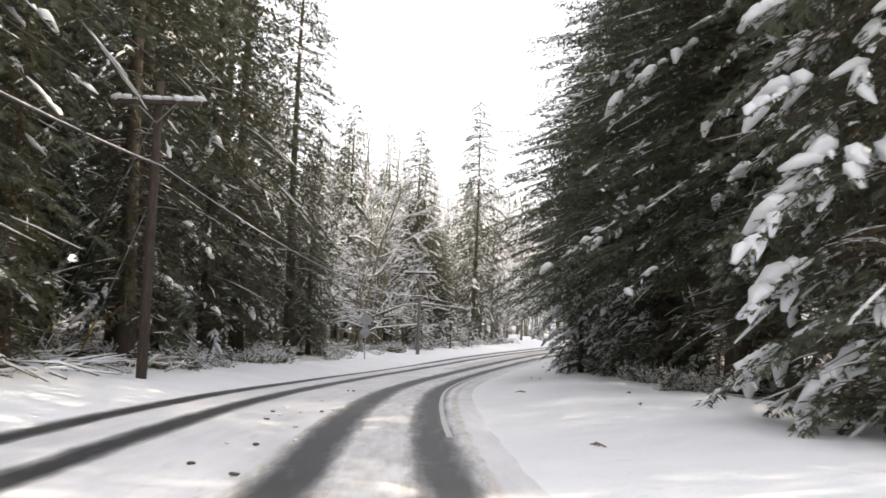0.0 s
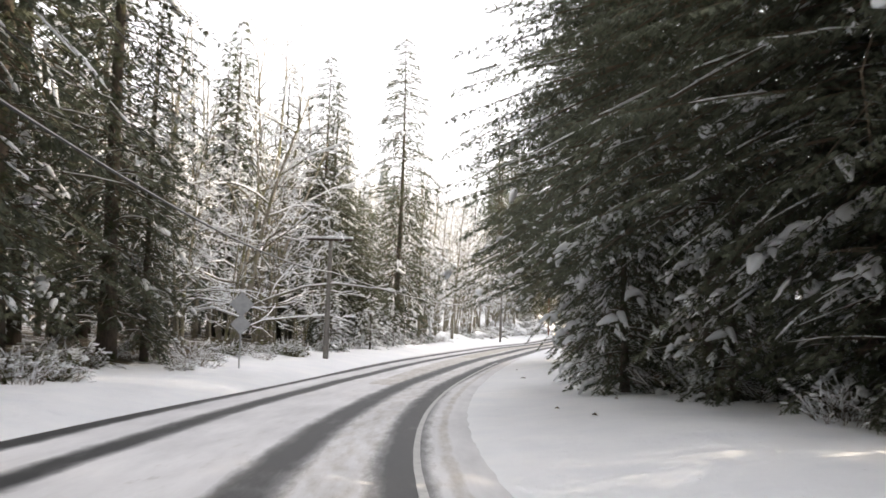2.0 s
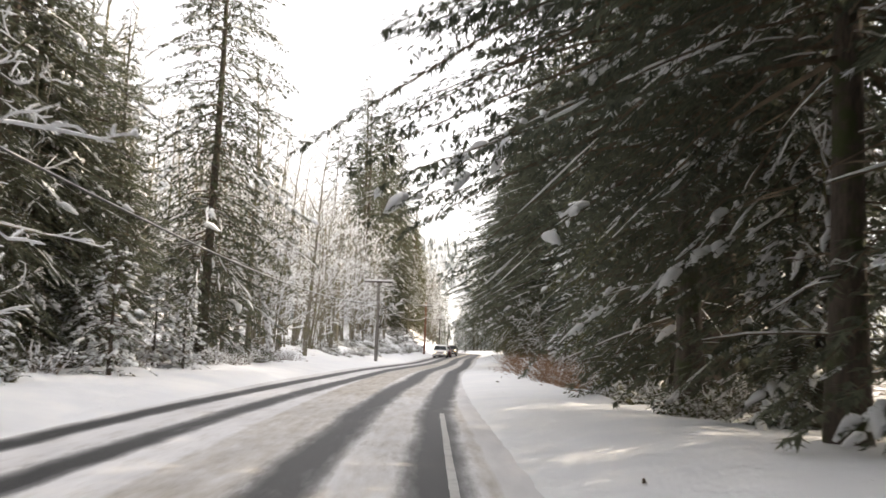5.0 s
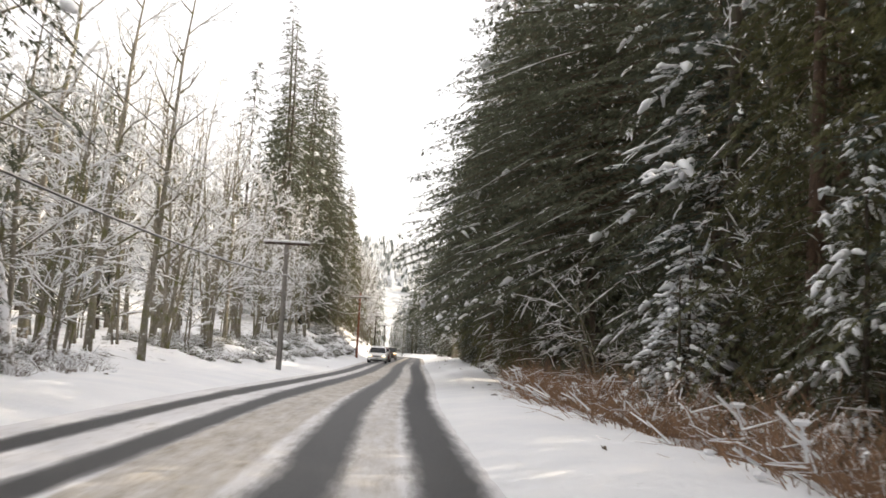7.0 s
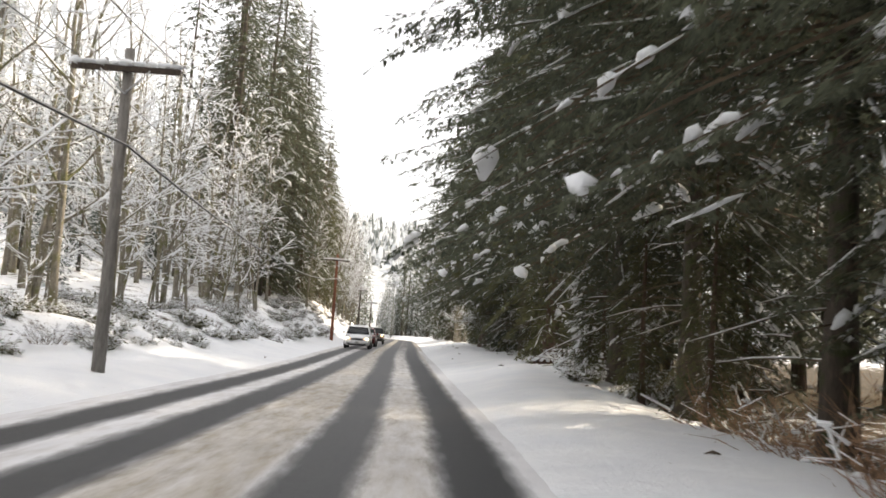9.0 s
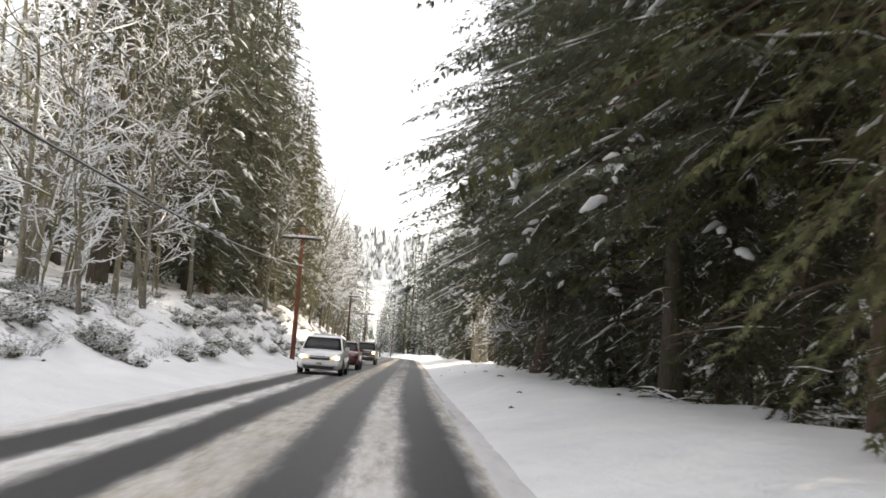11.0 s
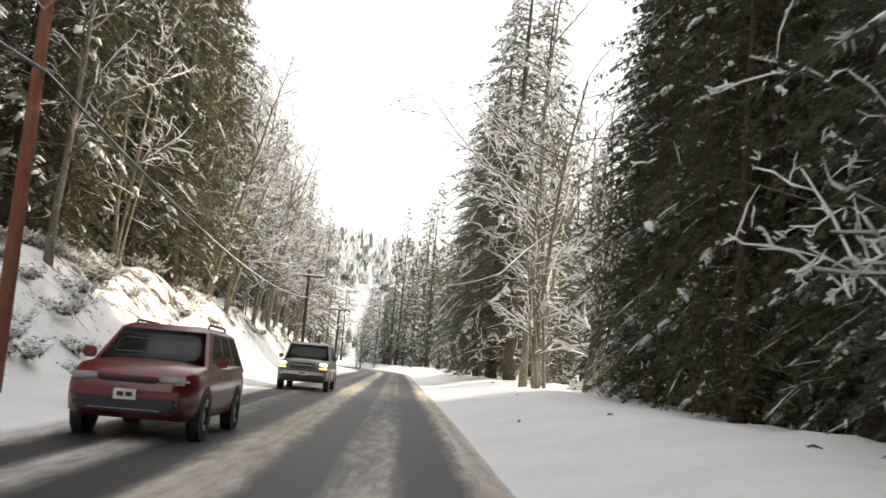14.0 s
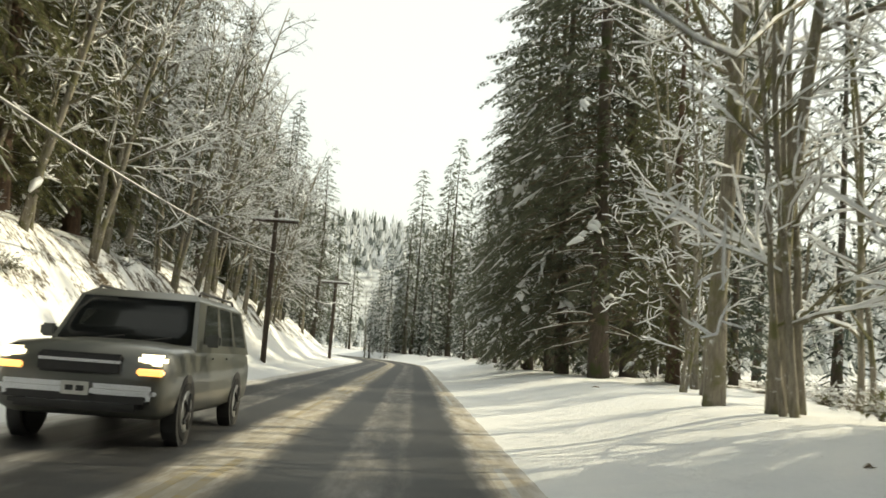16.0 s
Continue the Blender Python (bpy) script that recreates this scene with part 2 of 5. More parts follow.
RIGHT_EDGE = [(-60, 6.0), (20, 6.2), (40, 6.6), (50, 7.8), (64, 7.6), (72, 5.6), (88, 4.4), (100, 4.2), (150, 4.4), (163, 5.8), (172, 6.4), (178, 5.6), (184, 4.8), (197, 5.3), (205, 5.5), (215, 6.4), (232, 7.3), (262, 8.0), (400, 8.0)]
RIGHT_RISE = [(-60, 0.25), (10, 0.35), (40, 0.45), (70, 0.45), (90, 0.15), (140, 0.15), (160, 0.6), (195, 0.7), (245, 0.75), (330, 0.9), (500, 1.0)]
LEFT_FOOT = [(-60, 8.5), (30, 8.5), (60, 9.0), (110, 8.5), (140, 8.0), (190, 7.0), (230, 6.8), (300, 7.5), (500, 7.5)]
LEFT_BANK = [(-60, 0.2), (60, 0.3), (110, 0.2), (140, 0.9), (175, 1.6), (205, 2.6), (235, 4.0), (275, 4.4), (320, 3.2), (420, 2.5), (600, 2.5)]
LEFT_RUN = [(-60, 4.0), (140, 5.0), (205, 6.0), (250, 5.0), (600, 6.0)]


def smooth(u):
    u = max(0.0, min(1.0, u))
    return u * u * (3 - 2 * u)


def ground_h(s, l):
    """Height of the snow over the road's level."""
    if l > 0:
        edge, rise = lerp_table(s, RIGHT_EDGE), lerp_table(s, RIGHT_RISE)
        d = l - 1.3
        if d < 0:
            return -0.03
        h = 0.04 * smooth(d / 0.5) + rise * smooth(d / max(1.0, edge - 2.4))
        rough = smooth((l - edge + 0.6) / 1.5)
        if 88 < s < 152:
            h -= 0.35 * smooth((l - edge - 0.2) / 1.6)
        elif 152 <= s < 240:
            h -= 0.7 * smooth((l - edge - 0.7) / 2.2) * smooth((s - 152) / 8) * smooth((240 - s) / 20)
        h += 0.012 * max(0, l - 12)
    else:
        foot, rise, run = lerp_table(s, LEFT_FOOT), lerp_table(s, LEFT_BANK), lerp_table(s, LEFT_RUN)
        d = -l - 5.4
        if d < 0:
            return -0.03
        h = 0.08 * smooth(d / 0.8) + 0.22 * smooth(d / 2.6) + rise * smooth((-l - foot) / run)
        rough = smooth((-l - foot + 0.6) / 1.5)
        if s > 140:
            h += 0.22 * max(0, -l - foot - run) * min(1.0, (s - 140) / 80)
        else:
            h += 0.03 * max(0, -l - foot - run)
    p = axis_point(s)
    x, y = p.x + l, s
    h += 0.03 * vnoise(x * 0.7, y * 0.7) * smooth(d / 1.5) + rough * (0.16 * vnoise(x * 0.9, y * 0.9, 3) + (0.22 + (0.25 if l < 0 and s > 150 else 0)) * vnoise(x * 0.3, y * 0.3, 7) + 0.06 * vnoise(x * 2.3, y * 2.3, 5))
    return h


def at(s, l, h=0.0):
    """World place at distance s along the road, l to its right, h over the snow there."""
    p, q = frame_of(s)
    g = ground_h(s, l) if (l > 1.6 or l < -5.4) else 0.0
    return Vector((p.x + l * q.y, p.y - l * q.x, p.z + g + h))


def heading(s):
    """Degrees about z that turn +y into the road's way at s."""
    _, q = frame_of(s)
    return -math.degrees(math.atan2(q.x, q.y))


# ---- mesh helpers ----
class Builder:
    """Collects vertices and faces for one mesh."""

    def __init__(self):
        self.v, self.f, self.a = [], [], []

    def tube(self, pts, radii, sides=5, cap=True, flat=1.0):
        n0 = len(self.v)
        for k, (p, r) in enumerate(zip(pts, radii)):
            d = (pts[min(k + 1, len(pts) - 1)] - pts[max(k - 1, 0)])
            d = d.normalized() if d.length > 1e-6 else Vector((0, 0, 1))
            ref = Vector((0, 0, 1)) if abs(d.z) < 0.9 else Vector((1, 0, 0))
            u = d.cross(ref).normalized()
            w = u.cross(d)
            for j in range(sides):
                a = 2 * math.pi * j / sides + 0.4
                self.v.append(p + u * (r * math.cos(a)) + w * (r * flat * math.sin(a)))
        for k in range(len(pts) - 1):
            for j in range(sides):
                a, b = n0 + k * sides + j, n0 + k * sides + (j + 1) % sides
                self.f.append((a, b, b + sides, a + sides))
        if cap:
            self.f.append(tuple(n0 + (len(pts) - 1) * sides + j for j in range(sides)))
            self.f.append(tuple(n0 + j for j in reversed(range(sides))))

    def face(self, pts, value=0.0):
        n0 = len(self.v)
        self.v.extend(pts)
        self.f.append(tuple(range(n0, n0 + len(pts))))
        self.a.append(value)

    def blob(self, c, rx, ry, rz, rng, turn=0.0):
        """A low lump: a squashed, uneven twelve-sided ball."""
        n0 = len(self.v)
        ca, sa = math.cos(turn), math.sin(turn)
        for z, r in ((-0.75, 0.6), (0.1, 1.0), (0.75, 0.6)):
            for j in range(6):
                a = math.pi * j / 3 + z
                k = rng.uniform(0.8, 1.2) * r
                x, y = rx * k * math.cos(a), ry * k * math.sin(a)
                self.v.append(c + Vector((x * ca - y * sa, x * sa + y * ca, rz * z * rng.uniform(0.8, 1.2))))
        for k in range(2):
            for j in range(6):
                a, b = n0 + k * 6 + j, n0 + k * 6 + (j + 1) % 6
                self.f.append((a, b, b + 6, a + 6))
        self.f.append(tuple(n0 + 12 + j for j in range(6)))
        self.f.append(tuple(n0 + j for j in reversed(range(6))))

    def mesh(self, name, mat, smooth_faces=False, attr=None):
        me = bpy.data.meshes.new(name)
        me.from_pydata([tuple(p) for p in self.v], [], self.f)
        if mat is not None:
            me.materials.append(mat)
        if attr and len(self.a) == len(self.f):
            at_ = me.attributes.new(attr, 'FLOAT', 'FACE')
            at_.data.foreach_set("value", self.a)
        if smooth_faces:
            me.polygons.foreach_set("use_smooth", [True] * len(me.polygons))
        me.update()
        return me


def part(name, b, mat, parent, label="", smooth_faces=False, attr=None):
    """One mesh object from a Builder or a bmesh, under a thing or a part."""
    if isinstance(b, bmesh.types.BMesh):
        me = bpy.data.meshes.new(name)
        b.to_mesh(me)
        b.free()
        me.materials.append(mat)
        if smooth_faces:
            me.polygons.foreach_set("use_smooth", [True] * len(me.polygons))
    else:
        me = b.mesh(name, mat, smooth_faces, attr)
    ob = new(name, me)
    ob.parent = parent
    if label:
        ob["label"] = label
    return ob


def place(s, l, turn=0.0, scale=1.0, h=0.0, lean=0.0, lean_dir=0.0):
    p = at(s, l, h)
    m = Matrix.Translation(p) @ Matrix.Rotation(radians(heading(s) + turn), 4, 'Z')
    if lean:
        m = Matrix.Translation(p) @ Matrix.Rotation(radians(heading(s) + lean_dir), 4, 'Z') @ Matrix.Rotation(radians(lean), 4, 'Y') @ Matrix.Rotation(radians(turn), 4, 'Z')
    return m @ Matrix.Diagonal((scale, scale, scale, 1))


# ---- ground and road ----
def strip_levels(lo, hi, near_lo, near_hi, step_near, grow):
    out = [near_lo]
    while out[-1] < near_hi:
        out.append(out[-1] + step_near)
    st = step_near
    while out[-1] < hi:
        st *= grow
        out.append(out[-1] + st)
    st, low = step_near, [near_lo]
    while low[-1] > lo:
        st *= grow
        low.append(low[-1] - st)
    return low[:0:-1] + out


def build_ground():
    ss = strip_levels(-900, 3500, -20, 330, 0.9, 1.14)
    ls = strip_levels(-1600, 1600, -18, 14, 0.45, 1.16)
    verts, lit = [], []
    for s in ss:
        sc = max(-60, min(520, s))
        p, q = frame_of(sc)
        for l in ls:
            h = ground_h(sc, l)
            far = max(0, abs(l) - 60) + max(0, s - 700) * 0.3
            h = min(h, 14 if l < 0 else 5) + 0.00006 * far * far if far else min(h, 14)
            verts.append((p.x + l * q.y + (s - sc) * q.x, p.y - l * q.x + (s - sc) * q.y, p.z + h))
            if l > 0:
                e = lerp_table(s, RIGHT_EDGE)
                # raised from s 140 to 215: extra brown paints in the dark under the trees
                lit.append(smooth((l - e - 0.3) / 2.5) * (0.66 + 0.3 * smooth((s - 140) / 20) - 0.4 * smooth((s - 215) / 30)))
            else:
                e = lerp_table(s, LEFT_FOOT)
                lit.append(smooth((-l - e) / 3) * (0.72 - 0.27 * smooth((s - 110) / 30) + 0.12 * smooth((s - 215) / 30)))
    nl = len(ls)
    faces = [(a * nl + b, a * nl + b + 1, (a + 1) * nl + b + 1, (a + 1) * nl + b) for a in range(len(ss) - 1) for b in range(nl - 1)]
    me = bpy.data.meshes.new("ground")
    me.from_pydata(verts, [], [f[::-1] for f in faces])
    at_ = me.attributes.new("litter", 'FLOAT', 'POINT')
    at_.data.foreach_set("value", lit)
    me.polygons.foreach_set("use_smooth", [True] * len(me.polygons))
    me.materials.append(SNOW_BANK)
    return tagged(new("ground", me), "snow-covered verge, bank and forest floor", "ground", kind="structure")


DRIFT = [(-60, -0.05), (10, -0.05), (35, -0.22), (60, -0.36), (82, -0.05), (104, 0.36), (130, 0.2), (157, 0.0), (180, -0.15), (202, -0.05), (235, -0.12), (500, -0.1)]
SHIFT = [(-60, -0.45), (35, -0.5), (60, -0.55), (104, -0.35), (157, 0.0), (180, 0.25), (500, 0.2)]
WIDTH = [(-60, 0.32), (40, 0.36), (90, 0.37), (157, 0.42), (185, 0.46), (225, 0.48), (500, 0.5)]
MIDDLE = [(-60, 0.0), (150, 0.05), (190, 0.3), (212, 0.75), (230, 1.05), (500, 1.05)]


def build_road():
    ss = strip_levels(-60, 480, -5, 260, 0.6, 1.06)
    ls = [-5.7 + 0.1 * k for k in range(77)]
    verts, bare, slush, uvs = [], [], [], []
    for s in ss:
        p, q = frame_of(s)
        dr, sh, wd, mid = lerp_table(s, DRIFT), lerp_table(s, SHIFT), lerp_table(s, WIDTH), lerp_table(s, MIDDLE)
        for l in ls:
            b = 0.0
            for c in (-1.02, 0.53, -4.45 + sh, -3.02 + sh):
                w = wd * (0.8 if c < -2 and s < 120 else 1.0)
                d = abs(l - c - dr - 0.05 * vnoise(s * 0.05, c))
                b = max(b, 1 - smooth((d - w * 0.3) / (w * 1.25)))
            if mid > 0 and (-1.0 < l < 0.9 or -4.5 < l < -2.6):
                b = max(b, mid * (0.62 + 0.25 * vnoise(l * 2.5, s * 0.05, 2)))
            out = max(0, l - 1.2 - 0.5 * max(0, dr)) + max(0, -5.2 + sh * 0.6 - l)
            b *= 1 - smooth(out / 0.45)
            dirt = 0.25
            if -2.7 < l < -1.3:
                dirt = 0.5
            if -0.9 < l < 0.4:
                dirt = 0.35
            if 0.85 < l < 1.35:
                dirt = 0.45
            if l < -5.2 or l > 1.9:
                dirt = 0.0
            if l > 1.1 and s < 205:
                dirt = 0.1
            dirt += 0.25 * min(1, max(0, (s - 120) / 100))
            if 90 < s < 150 and -2.7 < l < 0.4:
                dirt += 0.12
            if s < 60 and l < -1.5:
                dirt -= 0.3
            if s < 90:
                b *= 0.86
            bare.append(b)
            slush.append(dirt if l < 2.0 else 0)
            uvs.append((l, s))
            edge = min(1.0, (l + 5.7) / 0.3, (1.9 - l) / 0.3)
            verts.append((p.x + l * q.y, p.y - l * q.x, p.z + 0.012 * (1 - b) + 0.006 * vnoise(l * 4, s * 2) * (1 - b) - 0.06 * (1 - max(0, edge))))
    nl = len(ls)
    faces = [(a * nl + b, (a + 1) * nl + b, (a + 1) * nl + b + 1, a * nl + b + 1)[::-1] for a in range(len(ss) - 1) for b in range(nl - 1)]
    me = bpy.data.meshes.new("road")
    me.from_pydata(verts, [], faces)
    for name, data in (("bare", bare), ("slush", slush)):
        me.attributes.new(name, 'FLOAT', 'POINT').data.foreach_set("value", data)
    uvl = me.uv_layers.new(name="UVMap")
    idx = np.empty(len(me.loops), dtype=np.int32)
    me.loops.foreach_get("vertex_index", idx)
    uvl.data.foreach_set("uv", np.array(uvs, dtype=np.float32)[idx].ravel())
    me.polygons.foreach_set("use_smooth", [True] * len(me.polygons))
    me.materials.append(ROAD)
    return tagged(new("road", me), "two-lane asphalt road with packed snow and bare wet wheel tracks", "road", kind="structure")


build_ground()
build_road()


# ---- trees ----
def frond(b, root, way, side, length, width, rng, frost):
    """A spray of needles: one long and four short spikes that fan out and hang a little."""
    down = Vector((0, 0, -1))
    tip = root + way * length + down * (0.16 * length)
    w = side * (width * 0.42)
    b.face([root - w * 0.5, root + way * (0.4 * length) - w, tip, root + way * (0.45 * length) + w], frost)
    for u, sg in ((0.12, 1), (0.22, -1), (0.45, 1), (0.55, -1)):
        c = root + way * (length * u)
        k = rng.uniform(0.8, 1.25)
        e = c + way * (0.42 * length * k * (1.1 - 0.5 * u)) + side * (sg * width * 1.5 * k * (1.1 - 0.6 * u)) + down * (0.12 * length)
        b.face([c, c + way * (0.16 * length), e], frost)


def conifer(name, h, spread, seed, base=0.12, droop=0.35, whorls=34, per=6, fronds=12, needles=None, snow=0.5, bark=None, trunk_r=0.3,
            frond_len=0.5, frost=0.25, label="", dead=0, pad=0.11, full=0.66, fine=True, laden=0.1, dead_top=0.3, skirt=0.55, fan_out=0.2, hang=0.0, clump=0.0, clear=0.0, clump_r=0.15):
    """A tree of drooping boughs: trunk, boughs, foliage and the snow lying on it."""
    rng = random.Random(seed)
    tree = new(name)
    tree.empty_display_size = 0.3
    trunk, boughs, leaf, white = Builder(), Builder(), Builder(), Builder()
    bend = Vector((rng.uniform(-1, 1), rng.uniform(-1, 1), 0)) * 0.012 * h
    axis = [Vector((0, 0, -0.4)) if k == 0 else Vector((0, 0, h * k / 9)) + bend * math.sin(k / 9 * 3) for k in range(10)]
    trunk.tube(axis, [trunk_r * (1.35 if k == 0 else 1.0) * (1 - k / 9.2) + 0.015 for k in range(10)], 9)

    def along(z):
        u = max(0, min(8.999, z / h * 9))
        k = int(u)
        return axis[k].lerp(axis[k + 1], u - k)

    for k in range(dead):
        z = rng.uniform(0.05, max(dead_top, base + 0.16)) * h
        a = rng.uniform(0, 6.28)
        d = Vector((math.cos(a), math.sin(a), rng.uniform(-0.25, 0.15)))
        L = min(spread, 4.6) * rng.uniform(0.25, 0.75)
        p0 = along(z)
        pts = [p0 + d * (L * u) - Vector((0, 0, 0.16 * L * u * u)) + Vector((0, 0, rng.uniform(-0.05, 0.05))) for u in (0, 0.35, 0.7, 1)]
        boughs.tube(pts, [0.03, 0.022, 0.014, 0.005], 3, False)
        if rng.random() < 0.3 + 0.6 * snow:
            white.tube([p + Vector((0, 0, 0.03)) for p in pts], [0.015, 0.034, 0.03, 0.008], 3, False)
        for _ in range(3 if fine else 1):
            u = rng.uniform(0.3, 0.95)
            q = p0 + d * (L * u) - Vector((0, 0, 0.16 * L * u * u))
            a2 = a + rng.choice((-1, 1)) * rng.uniform(0.5, 1.1)
            e = q + Vector((math.cos(a2), math.sin(a2), rng.uniform(-0.5, 0.1))) * L * 0.25
            boughs.tube([q, q.lerp(e, 0.5) + Vector((0, 0, 0.03)), e], [0.012, 0.009, 0.003], 3, False)
            if rng.random() < 0.2 + 0.6 * snow:
                white.tube([q + Vector((0, 0, 0.02)), q.lerp(e, 0.5) + Vector((0, 0, 0.05)), e], [0.016, 0.02, 0.004], 3, False)
    for w in range(whorls):
        u = (w + 0.5) / whorls
        z = h * (base + (1 - base) * u ** 0.92)
        reach = spread * (1 - u) ** full * (skirt + (1 - skirt) * smooth(u * 5)) + 0.25
        n = max(3, round(per * (1 - 0.4 * u)))
        start = rng.uniform(0, 6.28)
        for k in range(n):
            if rng.random() < 0.08:
                continue
            a = start + 6.283 * k / n + rng.uniform(-0.35, 0.35)
            L = reach * rng.uniform(0.62, 1.15)
            rise = 0.3 - 0.6 * (1 - u) + rng.uniform(-0.3, 0.25)
            swing = rng.uniform(-0.3, 0.3)
            d = Vector((math.cos(a), math.sin(a), 0))
            side = Vector((-d.y, d.x, 0))
            p0 = along(z + rng.uniform(-0.3, 0.3))
            sag = droop * L * rng.uniform(0.6, 1.3)
            low = p0.z + L * rise * 0.6 - sag
            if low < clear:
                rise += (clear - low) / (0.6 * L)

            def on(v):
                return p0 + d * (L * v) + side * (swing * L * v * v) + Vector((0, 0, L * rise * v * 0.6 - sag * v * v + 0.12 * L * max(0, v - 0.8)))

            pts = [on(v) for v in (0, 0.33, 0.66, 1)]
            r0 = 0.01 + 0.006 * L
            if fine:
                boughs.tube(pts, [r0, r0 * 0.7, r0 * 0.4, 0.004], 3, False)
            load = laden * rng.choice((0.1, 0.3, 0.6, 2.2))
            m = max(6, round(fronds * (0.3 + 0.7 * L / spread) * (1.1 - 0.5 * u)))
            for j in range(m):
                v = 0.18 + 0.82 * ((j + rng.random()) / m) ** 0.8
                sg = 1 if j % 2 else -1
                wing = rng.random() * fan_out * L * (1.15 - v)
                c = on(v) + side * (sg * wing) + d * (wing * 0.5) - Vector((0, 0, 0.3 * wing))
                fan = rng.uniform(0.2, 1.7)
                way = (d * math.cos(fan) + side * (sg * math.sin(fan)) + Vector((0, 0, rng.uniform(-0.55, 0.1) - hang * rng.random()))).normalized()
                fl = frond_len * rng.uniform(0.6, 1.25) * (0.55 + 0.45 * min(1, L / 2.0)) * (1.15 - 0.4 * v)
                sd = way.cross(Vector((rng.uniform(-0.4, 0.4), rng.uniform(-0.4, 0.4), 1))).normalized()
                heavy = rng.random() < load * (0.5 + v)
                frond(leaf, c, way, sd, fl * (1.0 if not heavy else 0.85), fl * (0.36 if not heavy else 0.45), rng, 1.2 if heavy else frost * rng.uniform(0.0, 1.2))
            c, way = on(1.0), (d + Vector((0, 0, -0.5))).normalized()
            frond(leaf, c - way * 0.2, way, side, frond_len, frond_len * 0.28, rng, frost * rng.uniform(0.2, 2))
            if clump and rng.random() < clump:
                # snow bent over the bough's outer half, broken into small lobes that slide down its side sprays
                v0 = rng.uniform(0.4, 0.7)
                for q in range(rng.randint(4, 9)):
                    v = v0 + 0.06 * q
                    if v > 1.02:
                        break
                    rr = min(clump_r, 0.04 + 0.035 * L * clump_r / 0.15) * rng.choice((0.35, 0.5, 0.8, 1.1, 1.5))
                    sg = rng.choice((-1, 1))
                    c = on(v) + Vector((0, 0, 0.3 * rr))
                    e = c + d * (rr * rng.uniform(0.6, 2.4)) + side * (sg * rr * rng.uniform(0.8, 3.4)) - Vector((0, 0, rr * rng.uniform(0.5, 3.0)))
                    mid = c.lerp(e, 0.5) + Vector((0, 0, 0.35 * rr))
                    white.tube([c, c.lerp(mid, 0.5) + Vector((0, 0, 0.2 * rr)), mid, e], [rr * 0.5, rr * rng.uniform(0.7, 1.1), rr * rng.uniform(0.6, 1.1), rr * 0.3], 5, True, 0.7)
            if rng.random() < snow:
                for _ in range(rng.randint(1, 3) if fine else 1):
                    v0 = rng.uniform(0.3, 0.9)
                    v1 = min(1.05, v0 + rng.uniform(0.1, 0.3))
                    rr = pad * rng.uniform(0.45, 1.2) * (0.6 + 0.4 * min(1.5, L / 2))
                    off = side * rng.uniform(-0.45, 0.45) * min(1.0, L / 2.5)
                    n2 = 4 if fine else 2
                    ps = [on(v0 + (v1 - v0) * q / n2) + off * (0.6 + 0.4 * q / n2) + Vector((0, 0, rr * 0.3 - 0.25 * abs(off.length))) + side * rng.uniform(-0.7, 0.7) * rr for q in range(n2 + 1)]
                    white.tube(ps, [rr * (0.35 if q in (0, n2) else rng.uniform(0.5, 1.35)) for q in range(n2 + 1)], 5 if fine else 4, fine, 0.55)
    part("trunk", trunk, bark or BARK, tree, smooth_faces=True)
    tagged(part("branchwork", boughs, TWIG, tree), kind="stuff")
    tagged(part("foliage", leaf, needles or NEEDLES, tree, attr="frost"), kind="stuff")
    tagged(part("snow_load", white, SNOW, tree, "white snow lying on the boughs", smooth_faces=True), kind="stuff")
    return tagged(tree, label or "tall dark conifer with snow on its drooping boughs", "tree", "roadside conifers")


